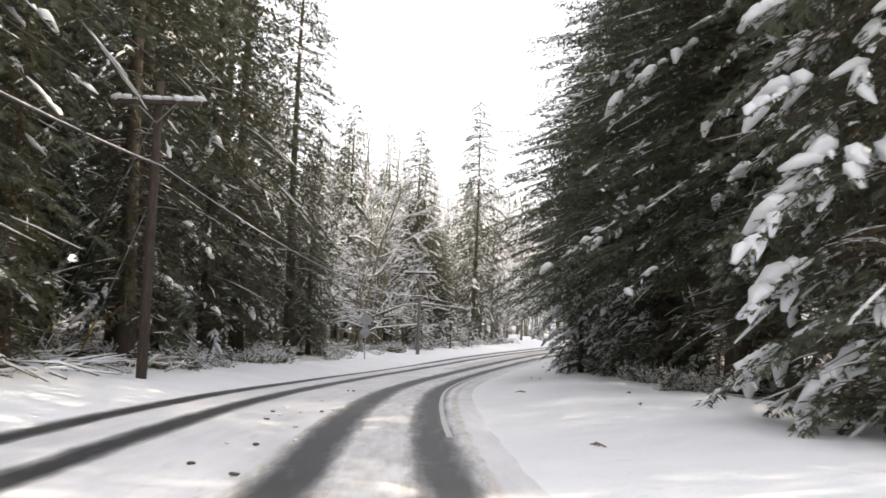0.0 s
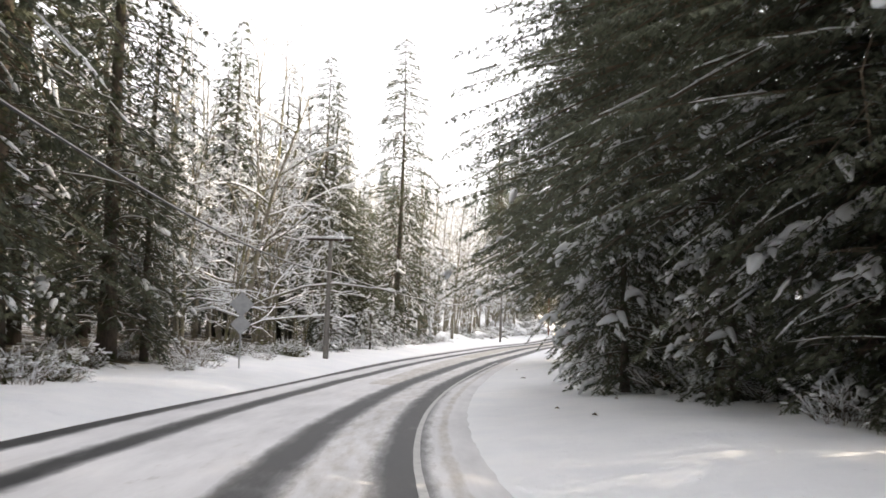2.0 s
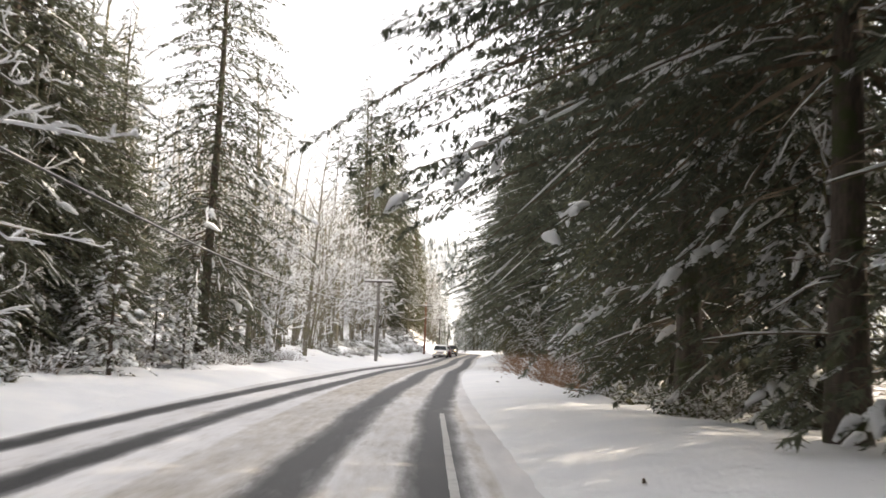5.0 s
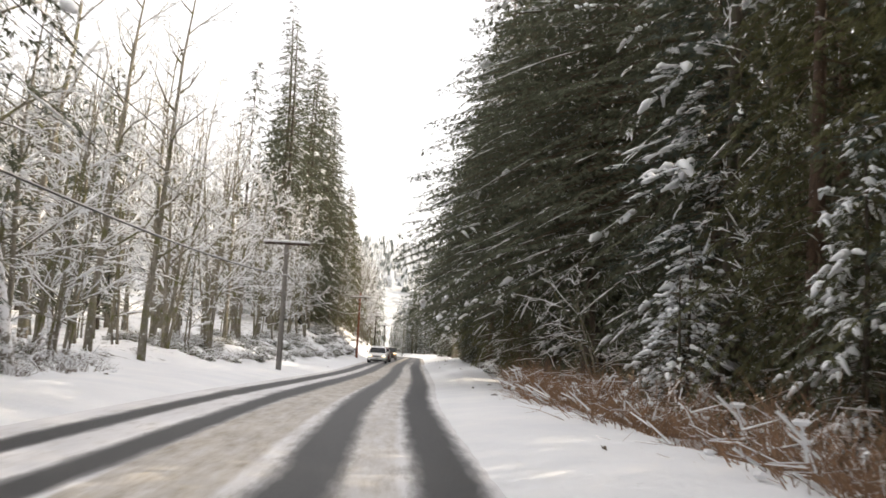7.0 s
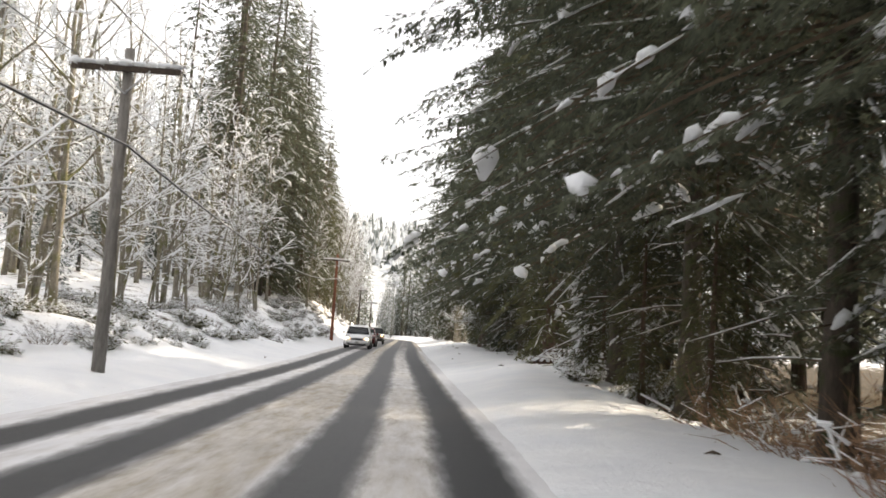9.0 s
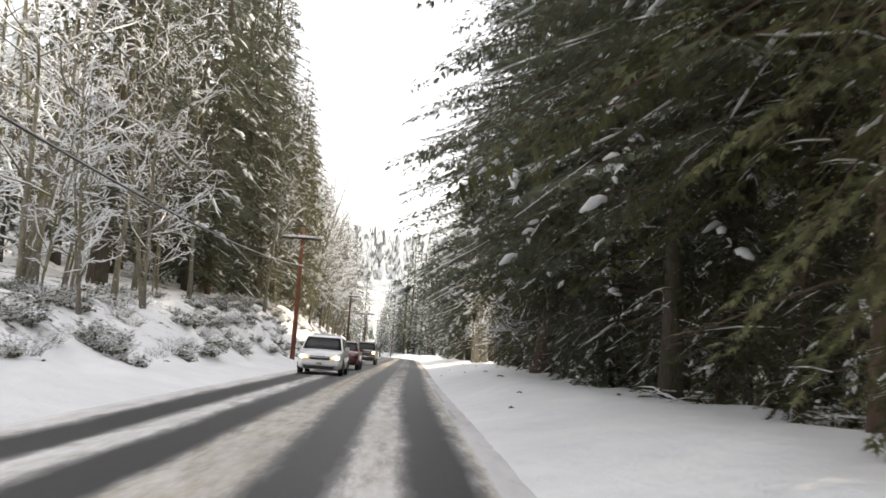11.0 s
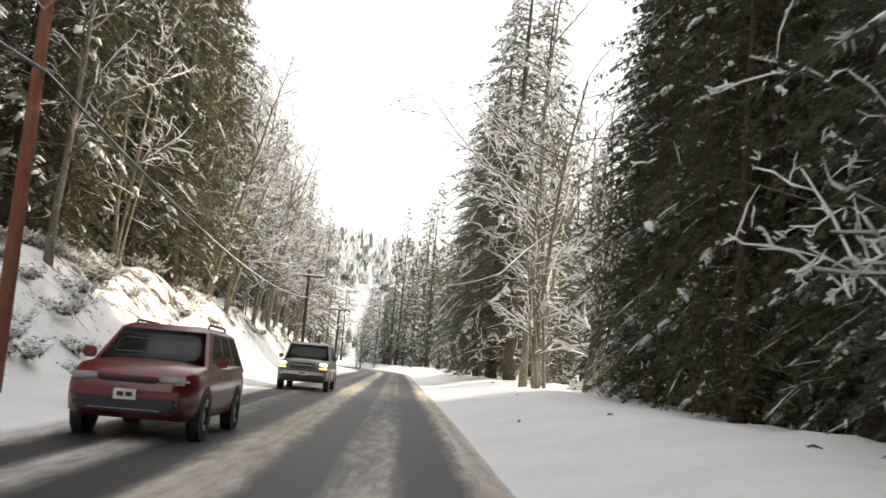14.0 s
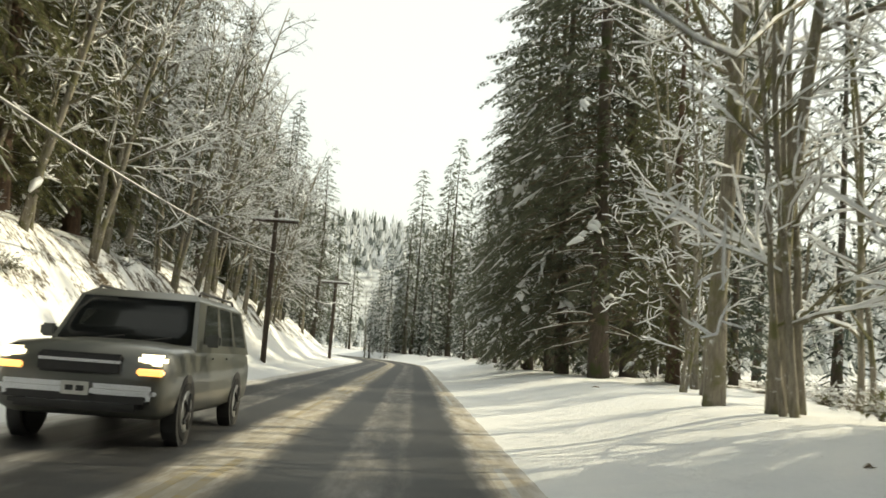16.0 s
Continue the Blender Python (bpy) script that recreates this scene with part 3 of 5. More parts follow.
def bare_tree(name, h, spread, seed, trunks=1, levels=4, limbs=10, twigs=6, bark=None, trunk_r=0.16, snow=0.9, start=0.3, up=0.5, lean=(0, 0),
              label="", fork=0.0, snow_r=1.0, crook=0.1, own_limbs=True, aimed=()):
    """A leafless tree whose every branch carries a ridge of snow: trunk, limbs, twigs, snow."""
    rng = random.Random(seed)
    tree = new(name)
    tree.empty_display_size = 0.3
    trunk, white, limb_list = Builder(), Builder(), []

    def curve(p, d, L, n, wob, lift):
        pts, q = [p], d.normalized()
        for k in range(n):
            q = (q + Vector((rng.uniform(-wob, wob), rng.uniform(-wob, wob), rng.uniform(-wob, wob) + lift))).normalized()
            pts.append(pts[-1] + q * (L / n))
        return pts

    def snow_on(pts, r, keep):
        flat = abs((pts[-1] - pts[0]).normalized().z)
        if rng.random() > keep * (1.1 - 0.85 * flat):
            return
        r2 = snow_r * (0.6 * r + 0.017) * rng.uniform(0.8, 1.3)
        white.tube([p + Vector((0, 0, r * 0.75 + r2 * 0.25)) for p in pts], [r2 * (0.8 if 0 < k < len(pts) - 1 else 0.45) for k in range(len(pts))], 4, False)

    def grow(p, d, L, r, depth, b):
        n = 4 if depth < 2 else 3
        pts = curve(p, d, L, n, 0.16 + 0.04 * depth + crook, 0.05 if depth < 2 else -0.02)
        rs = [max(0.003, r * (1 - 0.85 * k / n)) for k in range(n + 1)]
        b.tube(pts, rs, 4 if depth < 2 else 3, False)
        snow_on(pts, r * 0.6, snow)
        if depth >= levels:
            return
        m = twigs if depth == 1 else max(3, twigs - 1)
        for k in range(m):
            u = 0.2 + 0.8 * (k + rng.random()) / m
            x = min(n - 1, int(u * n))
            q = pts[x].lerp(pts[x + 1], u * n - x)
            fwd = (pts[x + 1] - pts[x]).normalized()
            off = Vector((rng.gauss(0, 1), rng.gauss(0, 1), rng.gauss(0.15, 0.6))).normalized()
            grow(q, fwd * 0.75 + off * 0.75, L * rng.uniform(0.32, 0.52) * (1.15 - 0.5 * u), max(0.006, r * 0.45 * (1 - 0.6 * u)), depth + 1, b)

    for t in range(trunks):
        a = rng.uniform(0, 6.28)
        d = Vector((lean[0] + fork * math.cos(a), lean[1] + fork * math.sin(a), 1))
        base_p = Vector((0.25 * math.cos(a), 0.25 * math.sin(a), -0.3)) * (1 if trunks > 1 else 0.02) + Vector((0, 0, -0.3))
        H = h * rng.uniform(0.8, 1.05)
        pts = curve(base_p, d, H, 8, 0.05 + crook * 0.3, 0.03)
        R = trunk_r * (1 if t == 0 else rng.uniform(0.6, 0.95))
        trunk.tube(pts, [R * (1.25 if k == 0 else 1) * (1 - 0.9 * k / 8) + 0.01 for k in range(9)], 8)
        for k in range(limbs):
            u = start + (1 - start) * (k + rng.random()) / limbs
            x = min(7, int(u * 8))
            q = pts[x].lerp(pts[x + 1], u * 8 - x)
            a = k * 2.4 + rng.uniform(-0.5, 0.5)
            out = Vector((math.cos(a), math.sin(a), up + 0.5 * u + rng.uniform(-0.25, 0.25)))
            limb_list.append(Builder())
            grow(q, out, spread * rng.uniform(0.6, 1.1) * (1.15 - 0.65 * u), R * 0.5 * (1.1 - 0.8 * u) + 0.008, 1, limb_list[-1])
    for a, u, L, lift in aimed:
        x = min(7, int(u * 8))
        q = pts[x].lerp(pts[x + 1], u * 8 - x)
        limb_list.append(Builder())
        grow(q, Vector((math.cos(math.radians(a)), math.sin(math.radians(a)), lift)), L, trunk_r * 0.32, 1, limb_list[-1])
    part("trunk", trunk, bark or BARK_ALDER, tree, smooth_faces=True)
    if own_limbs:
        for b in limb_list:
            part("limb", b, LIMB, tree)
    else:
        rest = Builder()
        for b in limb_list:
            n0 = len(rest.v)
            rest.v += b.v
            rest.f += [tuple(i + n0 for i in f) for f in b.f]
        tagged(part("branchwork", rest, LIMB, tree), kind="stuff")
    tagged(part("snow_load", white, SNOW, tree, "white snow lying along the branches"), kind="stuff")
    return tagged(tree, label or "leafless alder with snow along every branch", "tree", "bare roadside trees")


def shrub(name, h, spread, seed, stems=60, mat=None, snow=0.5, label="", category="shrub", leafy=0, group="roadside shrubs"):
    rng = random.Random(seed)
    thing = new(name)
    thing.empty_display_size = 0.2
    b, white, leaf = Builder(), Builder(), Builder()
    for k in range(stems):
        a, r = rng.uniform(0, 6.28), spread * 0.45 * math.sqrt(rng.random())
        p = Vector((r * math.cos(a), r * math.sin(a), -0.1))
        d = Vector((math.cos(a) * rng.uniform(0, 0.8), math.sin(a) * rng.uniform(0, 0.8), rng.uniform(0.4, 1)))
        L = h * rng.uniform(0.5, 1.15)
        pts, q = [p], d.normalized()
        for j in range(3):
            q = (q + Vector((rng.uniform(-0.3, 0.3), rng.uniform(-0.3, 0.3), rng.uniform(-0.35, 0.08)))).normalized()
            pts.append(pts[-1] + q * L / 3)
        b.tube(pts, [0.012, 0.009, 0.006, 0.002], 3, False)
        for j in range(2):
            i = rng.randint(1, 2)
            e = pts[i] + Vector((rng.uniform(-1, 1), rng.uniform(-1, 1), rng.uniform(-0.3, 0.8))).normalized() * L * 0.3
            b.tube([pts[i], e], [0.006, 0.002], 3, False)
            if rng.random() < snow:
                white.tube([pts[i] + Vector((0, 0, 0.015)), e + Vector((0, 0, 0.012))], [0.016, 0.01], 3, False)
        if rng.random() < snow:
            i = rng.randint(1, 2)
            white.tube([pts[i] + Vector((0, 0, 0.02)), pts[i + 1] + Vector((0, 0, 0.02))], [0.028, 0.02], 4, True)
        if rng.random() < snow * 0.6:
            white.blob(pts[rng.randint(2, 3)], rng.uniform(0.06, 0.16), rng.uniform(0.05, 0.1), rng.uniform(0.03, 0.06), rng, a)
        for j in range(leafy):
            i = rng.randint(0, 2)
            way = Vector((rng.uniform(-1, 1), rng.uniform(-1, 1), rng.uniform(-0.5, 0.4))).normalized()
            frond(leaf, pts[i].lerp(pts[i + 1], rng.random()), way, way.cross(Vector((0.1, 0, 1))).normalized(), 0.3, 0.14, rng, rng.uniform(0, 0.75))
    tagged(part("stem_tangle", b, mat or TWIG, thing), kind="stuff")
    if white.f:
        tagged(part("snow_load", white, SNOW, thing, "white snow caught on the stems"), kind="stuff")
    if leaf.f:
        tagged(part("foliage", leaf, NEEDLES_GREEN, thing, attr="frost"), kind="stuff")
    return tagged(thing, label or "bare twiggy shrub with clots of snow", category, group)


# models, each also standing somewhere itself
RNG = random.Random(11)
FIR_A = conifer("fir_tree", 30, 4.6, 1, 0.05, 0.46, 52, 7, 62, NEEDLES, 0.16, trunk_r=0.3, dead=60, frond_len=0.33, frost=0.1, pad=0.06, laden=0.03, fan_out=0.3, hang=0.4, clump=0.07, label="tall dark fir with snow pads on sweeping boughs")
FIR_B = conifer("fir_tree", 34, 4.4, 2, 0.1, 0.4, 50, 7, 57, NEEDLES, 0.2, trunk_r=0.34, dead=110, frond_len=0.33, frost=0.08, pad=0.06, laden=0.02, fan_out=0.3, hang=0.4, clump=0.05, label="tall dark fir with bare dead twigs low on its trunk")
FIR_W = conifer("overhanging_fir", 31, 9.6, 12, 0.22, 0.27, 46, 8, 180, NEEDLES, 0.3, trunk_r=0.34, dead=40, frond_len=0.31, frost=0.12, pad=0.055, laden=0.03, full=0.46, skirt=0.85, fan_out=0.32, hang=0.55, clump=0.08, clear=3.6, label="broad dark fir whose boughs hang over the road")
FIR_D = conifer("dense_fir", 32, 6.0, 15, 0.05, 0.44, 56, 8, 81, NEEDLES, 0.3, trunk_r=0.3, dead=40, frond_len=0.34, frost=0.12, pad=0.06, laden=0.03, full=0.6, skirt=0.62, fan_out=0.3, hang=0.6, clump=0.09, label="dense dark fir with boughs sweeping down to the snow")
SPRUCE = conifer("spruce_tree", 27, 3.8, 3, 0.06, 0.3, 46, 7, 44, NEEDLES_BLUE, 0.5, trunk_r=0.26, frond_len=0.34, frost=0.26, dead=12, laden=0.2, full=0.6, fan_out=0.26, clump=0.12, label="blue-green spruce dusted with snow")
CEDAR = conifer("cedar_tree", 29, 5.0, 4, 0.06, 0.6, 46, 6, 70, NEEDLES_GREEN, 0.12, BARK_RED, 0.34, frond_len=0.36, frost=0.06, dead=70, pad=0.06, laden=0.02, fan_out=0.3, hang=0.9, clump=0.04, label="red-barked cedar with hanging green foliage")
CEDAR_HIGH = conifer("cedar_tree", 30, 5.6, 14, 0.17, 0.55, 38, 6, 70, NEEDLES_GREEN, 0.1, BARK_RED, 0.38, frond_len=0.36, frost=0.06, dead=30, pad=0.06, laden=0.02, skirt=0.85, fan_out=0.3, hang=0.9, clump=0.04, label="red-barked cedar with a tall clear trunk")
# FAR_FIR: frost and laden exceed its snow, painting in haze and sunlight
FAR_FIR = conifer("far_fir", 30, 4.2, 5, 0.05, 0.35, 30, 6, 12, NEEDLES_BLUE, 0.6, trunk_r=0.28, frond_len=0.95, frost=0.42, pad=0.14, laden=0.42, fine=False, label="snowy conifer standing far back in the forest, whitened further for haze and sun")
FAR_DARK = conifer("forest_fir", 34, 4.4, 6, 0.08, 0.4, 34, 6, 12, NEEDLES, 0.2, trunk_r=0.3, frond_len=0.95, frost=0.1, dead=12, pad=0.1, laden=0.08, fine=False, label="dark conifer in the depth of the forest")
YOUNG = conifer("young_fir", 4.2, 1.5, 7, 0.03, 0.3, 18, 6, 12, NEEDLES, 0.9, trunk_r=0.06, frond_len=0.3, frost=0.5, pad=0.12, laden=0.8, label="young fir bent under thick snow")
LOW_FIR = conifer("spreading_fir", 13, 3.6, 8, 0.02, 0.5, 30, 6, 78, NEEDLES, 0.45, trunk_r=0.16, frond_len=0.27, frost=0.14, pad=0.08, laden=0.04, dead=50, fan_out=0.3, hang=0.6, clump=0.6, clump_r=0.19, label="low fir with thick white pads on long hanging boughs")
ALDER_A = bare_tree("alder_tree", 20, 4.6, 21, 1, 3, 15, 6, trunk_r=0.17, start=0.2, snow_r=1.1)
ALDER_B = bare_tree("alder_tree", 17, 4.0, 22, 3, 3, 9, 6, trunk_r=0.12, start=0.15, fork=0.16, snow_r=1.3)
MAPLE = bare_tree("maple_tree", 12.5, 6.2, 23, 3, 4, 8, 4, trunk_r=0.15, start=0.12, up=0.25, fork=0.1, snow_r=1.5, crook=0.2, label="spreading leafless maple with snow-laden crooked limbs")
THIN = bare_tree("sapling", 11, 2.2, 24, 2, 2, 14, 6, trunk_r=0.06, start=0.15, fork=0.12, snow_r=1.3, own_limbs=False, label="thin leafless sapling with snow on its twigs")
SNAG = bare_tree("dead_snag", 6.5, 1.0, 28, 1, 2, 5, 3, bark=BARK_SNOWY_SUNLIT, trunk_r=0.14, start=0.4, snow_r=1.2, lean=(-0.16, 0), own_limbs=False, label="broken dead trunk, white with snow and painted-in sunlight")
OVERHANG = bare_tree("leaning_maple", 15, 8.0, 27, 1, 4, 9, 5, trunk_r=0.15, start=0.45, up=0.12, lean=(-0.12, -0.03), snow_r=1.1, crook=0.12, aimed=((228, 0.52, 10.5, -0.06), (205, 0.6, 8.0, 0.3), (165, 0.75, 6.5, 0.4)), label="leaning bare maple reaching over the road")
FAR_ALDER = bare_tree("far_alder", 18, 4.5, 25, 1, 3, 13, 4, trunk_r=0.16, start=0.2, fork=0.1, snow_r=2.0, own_limbs=False, label="snow-covered bare tree farther back")
BUSH = shrub("shrub", 1.3, 1.8, 31, 52)
BUSH_LEAFY = shrub("leafy_shrub", 1.1, 1.9, 32, 44, None, 0.8, "evergreen shrub weighed down by snow", "shrub", 5)
RED = shrub("red_brush", 1.7, 2.4, 33, 90, BRUSH, 0.1, "dense rusty-brown leafless brush", "shrub", 0, "brown brush beside the road")
TALL_GRASS = shrub("grass_clump", 0.8, 0.5, 34, 26, GRASS, 0.05, "clump of dead yellow grass", "grass", 0, "grass clumps")
used = set()
# how large each kind grows here, against its model
GROWTH = {FIR_A.name: 1.05, FIR_B.name: 1.05, FIR_W.name: 0.74, FIR_D.name: 0.8, SPRUCE.name: 0.8, CEDAR.name: 0.62, CEDAR_HIGH.name: 1.05, FAR_FIR.name: 0.62, LOW_FIR.name: 0.72,
          ALDER_A.name: 0.76, ALDER_B.name: 0.9, MAPLE.name: 1.05, THIN.name: 0.9, FAR_ALDER.name: 1.05, BUSH.name: 0.8, BUSH_LEAFY.name: 0.8, RED.name: 0.9}


def stand(model, s, l, scale=1.0, turn=None, lean=0.0, lean_dir=0.0, h=0.0):
    """Stands the model itself at the first call, a copy of it afterwards."""
    if turn is None:
        turn = random.Random(round(s * 101) + round(l * 997)).uniform(0, 360)
    m = place(s, l, turn, scale * GROWTH.get(model.name, 1.0), h, lean, lean_dir)
    if model.name not in used:
        used.add(model.name)
        model.matrix_basis = m
        return model
    k = 1 / model.scale[0]
    return copy_thing(model, m @ Matrix.Diagonal((k, k, k, 1)))


# LEFT SIDE, from the start of the drive onwards
def row_of(rows, jitter=0.0):
    for s, l, k, model in rows:
        stand(model, s + RNG.uniform(-jitter, jitter), l, k)


for k in range(26):
    stand(FAR_DARK, RNG.uniform(-10, 66), -RNG.uniform(15.5, 27), RNG.uniform(0.9, 1.15))
for k in range(16):
    stand(FAR_DARK, RNG.uniform(66, 104), -RNG.uniform(18, 30), RNG.uniform(0.5, 0.68))
for k in range(30):
    stand(FAR_ALDER if k % 2 else FAR_DARK, RNG.uniform(112, 190), -RNG.uniform(18, 36), RNG.uniform(0.45, 0.62) if k % 2 == 0 else RNG.uniform(0.8, 1.0))
row_of(((91.3, -12.7, 0.82, FIR_D), (88.5, -11.8, 0.42, FIR_D), (94.5, -11.4, 0.34, FIR_D), (110.8, -11.6, 1.1, FIR_D), (220, -15.0, 1.35, FIR_D), (305, -11.4, 0.82, SPRUCE)))
row_of(((14, -12, 1.05, FIR_B), (22, -11.5, 1.05, FIR_A), (29, -13.5, 1.15, FIR_B), (34, -10.8, 1.0, FIR_A), (40, -13, 1.1, FIR_B), (46, -12.2, 1.05, FIR_A), (25, -10.6, 0.6, CEDAR),
        (53, -13.2, 1.1, FIR_A), (59, -12.2, 0.95, FIR_A), (18, -17, 1.1, FAR_DARK), (26, -18, 1.1, FAR_DARK), (34, -17.5, 1.1, FAR_DARK), (61, -11.6, 0.45, FIR_A),
        (42, -18.5, 1.15, FAR_DARK), (50, -19, 1.1, FAR_DARK), (58, -20, 1.0, FAR_DARK), (66, -20, 0.9, FAR_DARK), (8, -16, 1.0, FAR_DARK)))
for k in range(22):
    stand(FAR_DARK, RNG.uniform(-30, 62), -RNG.uniform(20, 46), RNG.uniform(0.9, 1.2))
stand(SNAG, 117.5, -9.3, 1.6, 0)
stand(MAPLE, 73, -12.6, 1.05, 40)
for s, l, k in ((93, -13.5, 0.6), (96.5, -12.0, 0.5), (99, -14.0, 0.6)):
    stand(FIR_W, s, l, k)
for k in range(16):
    stand(FAR_ALDER, RNG.uniform(74, 104), -RNG.uniform(14, 24), RNG.uniform(0.95, 1.2))
for k in range(9):
    stand(FAR_FIR, RNG.uniform(70, 106), -RNG.uniform(18, 28), RNG.uniform(0.55, 0.72))
stand(MAPLE, 66, -12.0, 0.72, 160)
stand(MAPLE, 79, -12.0, 0.8, 250)
stand(MAPLE, 69, -15.5, 1.1, 320)
stand(MAPLE, 83, -14.5, 1.05, 80)
for k in range(22):
    stand(FAR_ALDER, RNG.uniform(64, 112), -RNG.uniform(14, 28), RNG.uniform(0.7, 1.0))
for k in range(10):
    stand(THIN, RNG.uniform(64, 106), -RNG.uniform(10.5, 15), RNG.uniform(0.7, 1.1))
row_of(((78, -15.5, 0.75, ALDER_A), (84, -17, 0.9, ALDER_B), (82, -13.5, 0.75, ALDER_A), (87, -14.8, 0.85, ALDER_A), (76, -18, 0.95, ALDER_B),
        (93.5, -12.6, 0.62, FIR_A), (92, -16, 0.65, FIR_A), (98, -11.6, 0.42, FIR_A), (94.0, -10.4, 0.28, CEDAR), (99.5, -13.0, 0.6, SPRUCE), (96.5, -10.6, 0.24, FIR_A), (106, -13.5, 0.8, ALDER_A),
        (104, -17, 0.7, FAR_FIR), (112, -20, 0.7, FAR_FIR), (86, -25, 0.65, FAR_FIR), (96, -24, 0.65, FAR_FIR), (100, -19, 0.65, FAR_FIR), (80, -24, 0.55, FAR_DARK), (90, -20, 0.55, FAR_DARK), (72, -26, 0.6, FAR_DARK)))
row_of(((117, -10.6, 1.2, ALDER_A), (119, -12.5, 1.2, THIN), (132.2, -10.45, 1.15, ALDER_A), (126.5, -11.6, 1.0, SNAG), (130, -13.5, 0.8, SNAG), (123, -14, 1.1, ALDER_B), (131, -12, 1.1, ALDER_A),
        (135, -14, 1.05, ALDER_B), (139, -11.5, 1.0, ALDER_B), (143, -13.5, 1.1, ALDER_A), (148, -11, 1.0, ALDER_B), (151, -14, 1.15, ALDER_B), (156, -12, 1.05, ALDER_A),
        (160, -14.5, 1.15, ALDER_B), (165, -12.5, 1.05, ALDER_B), (170, -14, 1.2, ALDER_A), (176, -13, 1.1, ALDER_B), (182, -14, 1.15, ALDER_A), (188, -13.5, 1.1, ALDER_B),
        (194, -14.5, 1.1, ALDER_B), (200, -13.5, 1.05, ALDER_A), (206, -14.5, 1.1, ALDER_B), (212, -12.8, 1.0, ALDER_A)), 1.0)
for k in range(40):
    stand(RNG.choice((THIN, THIN, ALDER_B)), RNG.uniform(118, 212), -RNG.uniform(10.5, 18), RNG.uniform(0.8, 1.2))
for k in range(52):
    stand(FAR_ALDER, RNG.uniform(108, 225), -RNG.uniform(15, 32), RNG.uniform(0.8, 1.1))
for k in range(16):
    stand(FAR_FIR, RNG.uniform(110, 215), -RNG.uniform(20, 38), RNG.uniform(0.55, 0.75))
row_of(((246, -11.5, 1.3, CEDAR), (252, -11.8, 1.25, CEDAR), (259, -12.2, 1.2, CEDAR), (243, -13.2, 0.9, FIR_D), (208, -17, 1.1, FIR_B), (233, -12.6, 0.9, CEDAR), (240, -14.5, 1.0, FIR_B), (246, -12.5, 0.72, CEDAR), (203, -15.5, 1.0, FIR_B),
        (224, -14.5, 0.75, CEDAR), (236, -14.5, 0.75, CEDAR), (243, -15.5, 0.8, CEDAR), (250, -13.6, 0.72, CEDAR), (259, -14.5, 0.7, CEDAR), (267, -13.5, 0.66, CEDAR), (230, -16, 1.1, FIR_B), (252, -14.5, 1.0, FIR_A), (248, -17, 1.1, FIR_B), (266, -15.5, 0.8, FIR_A), (282, -13.0, 0.6, FIR_W), (290, -12.6, 0.62, FIR_A), (300, -12.6, 0.6, FIR_W),
        (310, -11.6, 0.62, FIR_A), (322, -11.2, 0.66, SPRUCE), (335, -10.4, 0.66, FIR_A), (344, -10.5, 0.7, SPRUCE), (352, -11, 0.7, FIR_A), (360, -10.5, 0.7, SPRUCE), (369, -11, 0.75, FIR_A), (378, -10.5, 0.7, SPRUCE), (388, -11, 0.7, FIR_A), (228, -11.0, 0.95, ALDER_A), (236, -11.5, 0.9, ALDER_B), (247.7, -11.4, 0.95, ALDER_A), (256, -12.0, 0.95, ALDER_B), (262, -12.5, 1.0, ALDER_B),
        (268, -11.5, 0.95, ALDER_A), (273, -12.5, 1.0, ALDER_B), (280, -11.5, 0.9, ALDER_A), (288, -12, 1.0, ALDER_B), (258, -14, 0.9, THIN), (252, -11, 1.0, THIN), (243, -12, 1.0, THIN), (270, -13, 1.1, ALDER_B), (284, -13, 1.05, ALDER_B),
        (294, -11.5, 0.8, ALDER_B), (238, -15.5, 1.1, FIR_A), (256, -16, 1.1, FIR_B), (262, -17, 0.8, SPRUCE), (274, -15, 0.75, SPRUCE), (265, -10.8, 0.9, THIN), (277, -10.5, 0.9, THIN), (304, -10.8, 0.9, ALDER_B), (316, -10.4, 0.9, ALDER_A)))
for k in range(34):
    s = RNG.uniform(210, 400)
    stand(FAR_FIR if k % 3 else FAR_ALDER, s, -RNG.uniform(16, 36), RNG.uniform(0.8, 1.0) if s < 255 else RNG.uniform(0.5, 0.68))

row_of(((247, -13.2, 1.0, CEDAR), (253, -14.2, 1.0, CEDAR), (260, -14.6, 0.85, CEDAR), (268, -15, 0.75, CEDAR), (241, -12.2, 0.8, CEDAR), (249, -15, 0.9, FIR_A), (255, -12.8, 0.66, CEDAR), (232, -14, 0.9, FIR_A), (262, -13.2, 0.6, CEDAR), (262, -13.4, 0.8, FIR_D)))
for k in range(8):
    stand(ALDER_A if k % 2 else ALDER_B, 252 + 6.5 * k, -RNG.uniform(9.8, 12.2), RNG.uniform(0.95, 1.1) - (0.2 if k > 5 else 0), None, RNG.uniform(2, 9), 0)
row_of(((256, -13.6, 0.8, FIR_D), (266, -13.0, 0.76, FIR_D), (277, -13.4, 0.78, FIR_D), (290, -13.0, 0.76, FIR_D), (300, -12.6, 0.66, FIR_D)))
for s, l, k, lean, m in ((251, -10.6, 1.0, 9, ALDER_A), (257, -10.4, 1.0, 12, ALDER_B), (262, -11.2, 1.1, 10, ALDER_A), (267, -10.2, 1.0, 13, ALDER_B), (272, -10.6, 1.0, 9, ALDER_A), (278, -10.8, 0.95, 12, ALDER_B), (284, -11.0, 0.95, 8, ALDER_A), (291, -10.8, 0.9, 10, ALDER_B), (298, -10.6, 0.8, 8, ALDER_A)):
    stand(m, s, l, k, None, lean, 0)
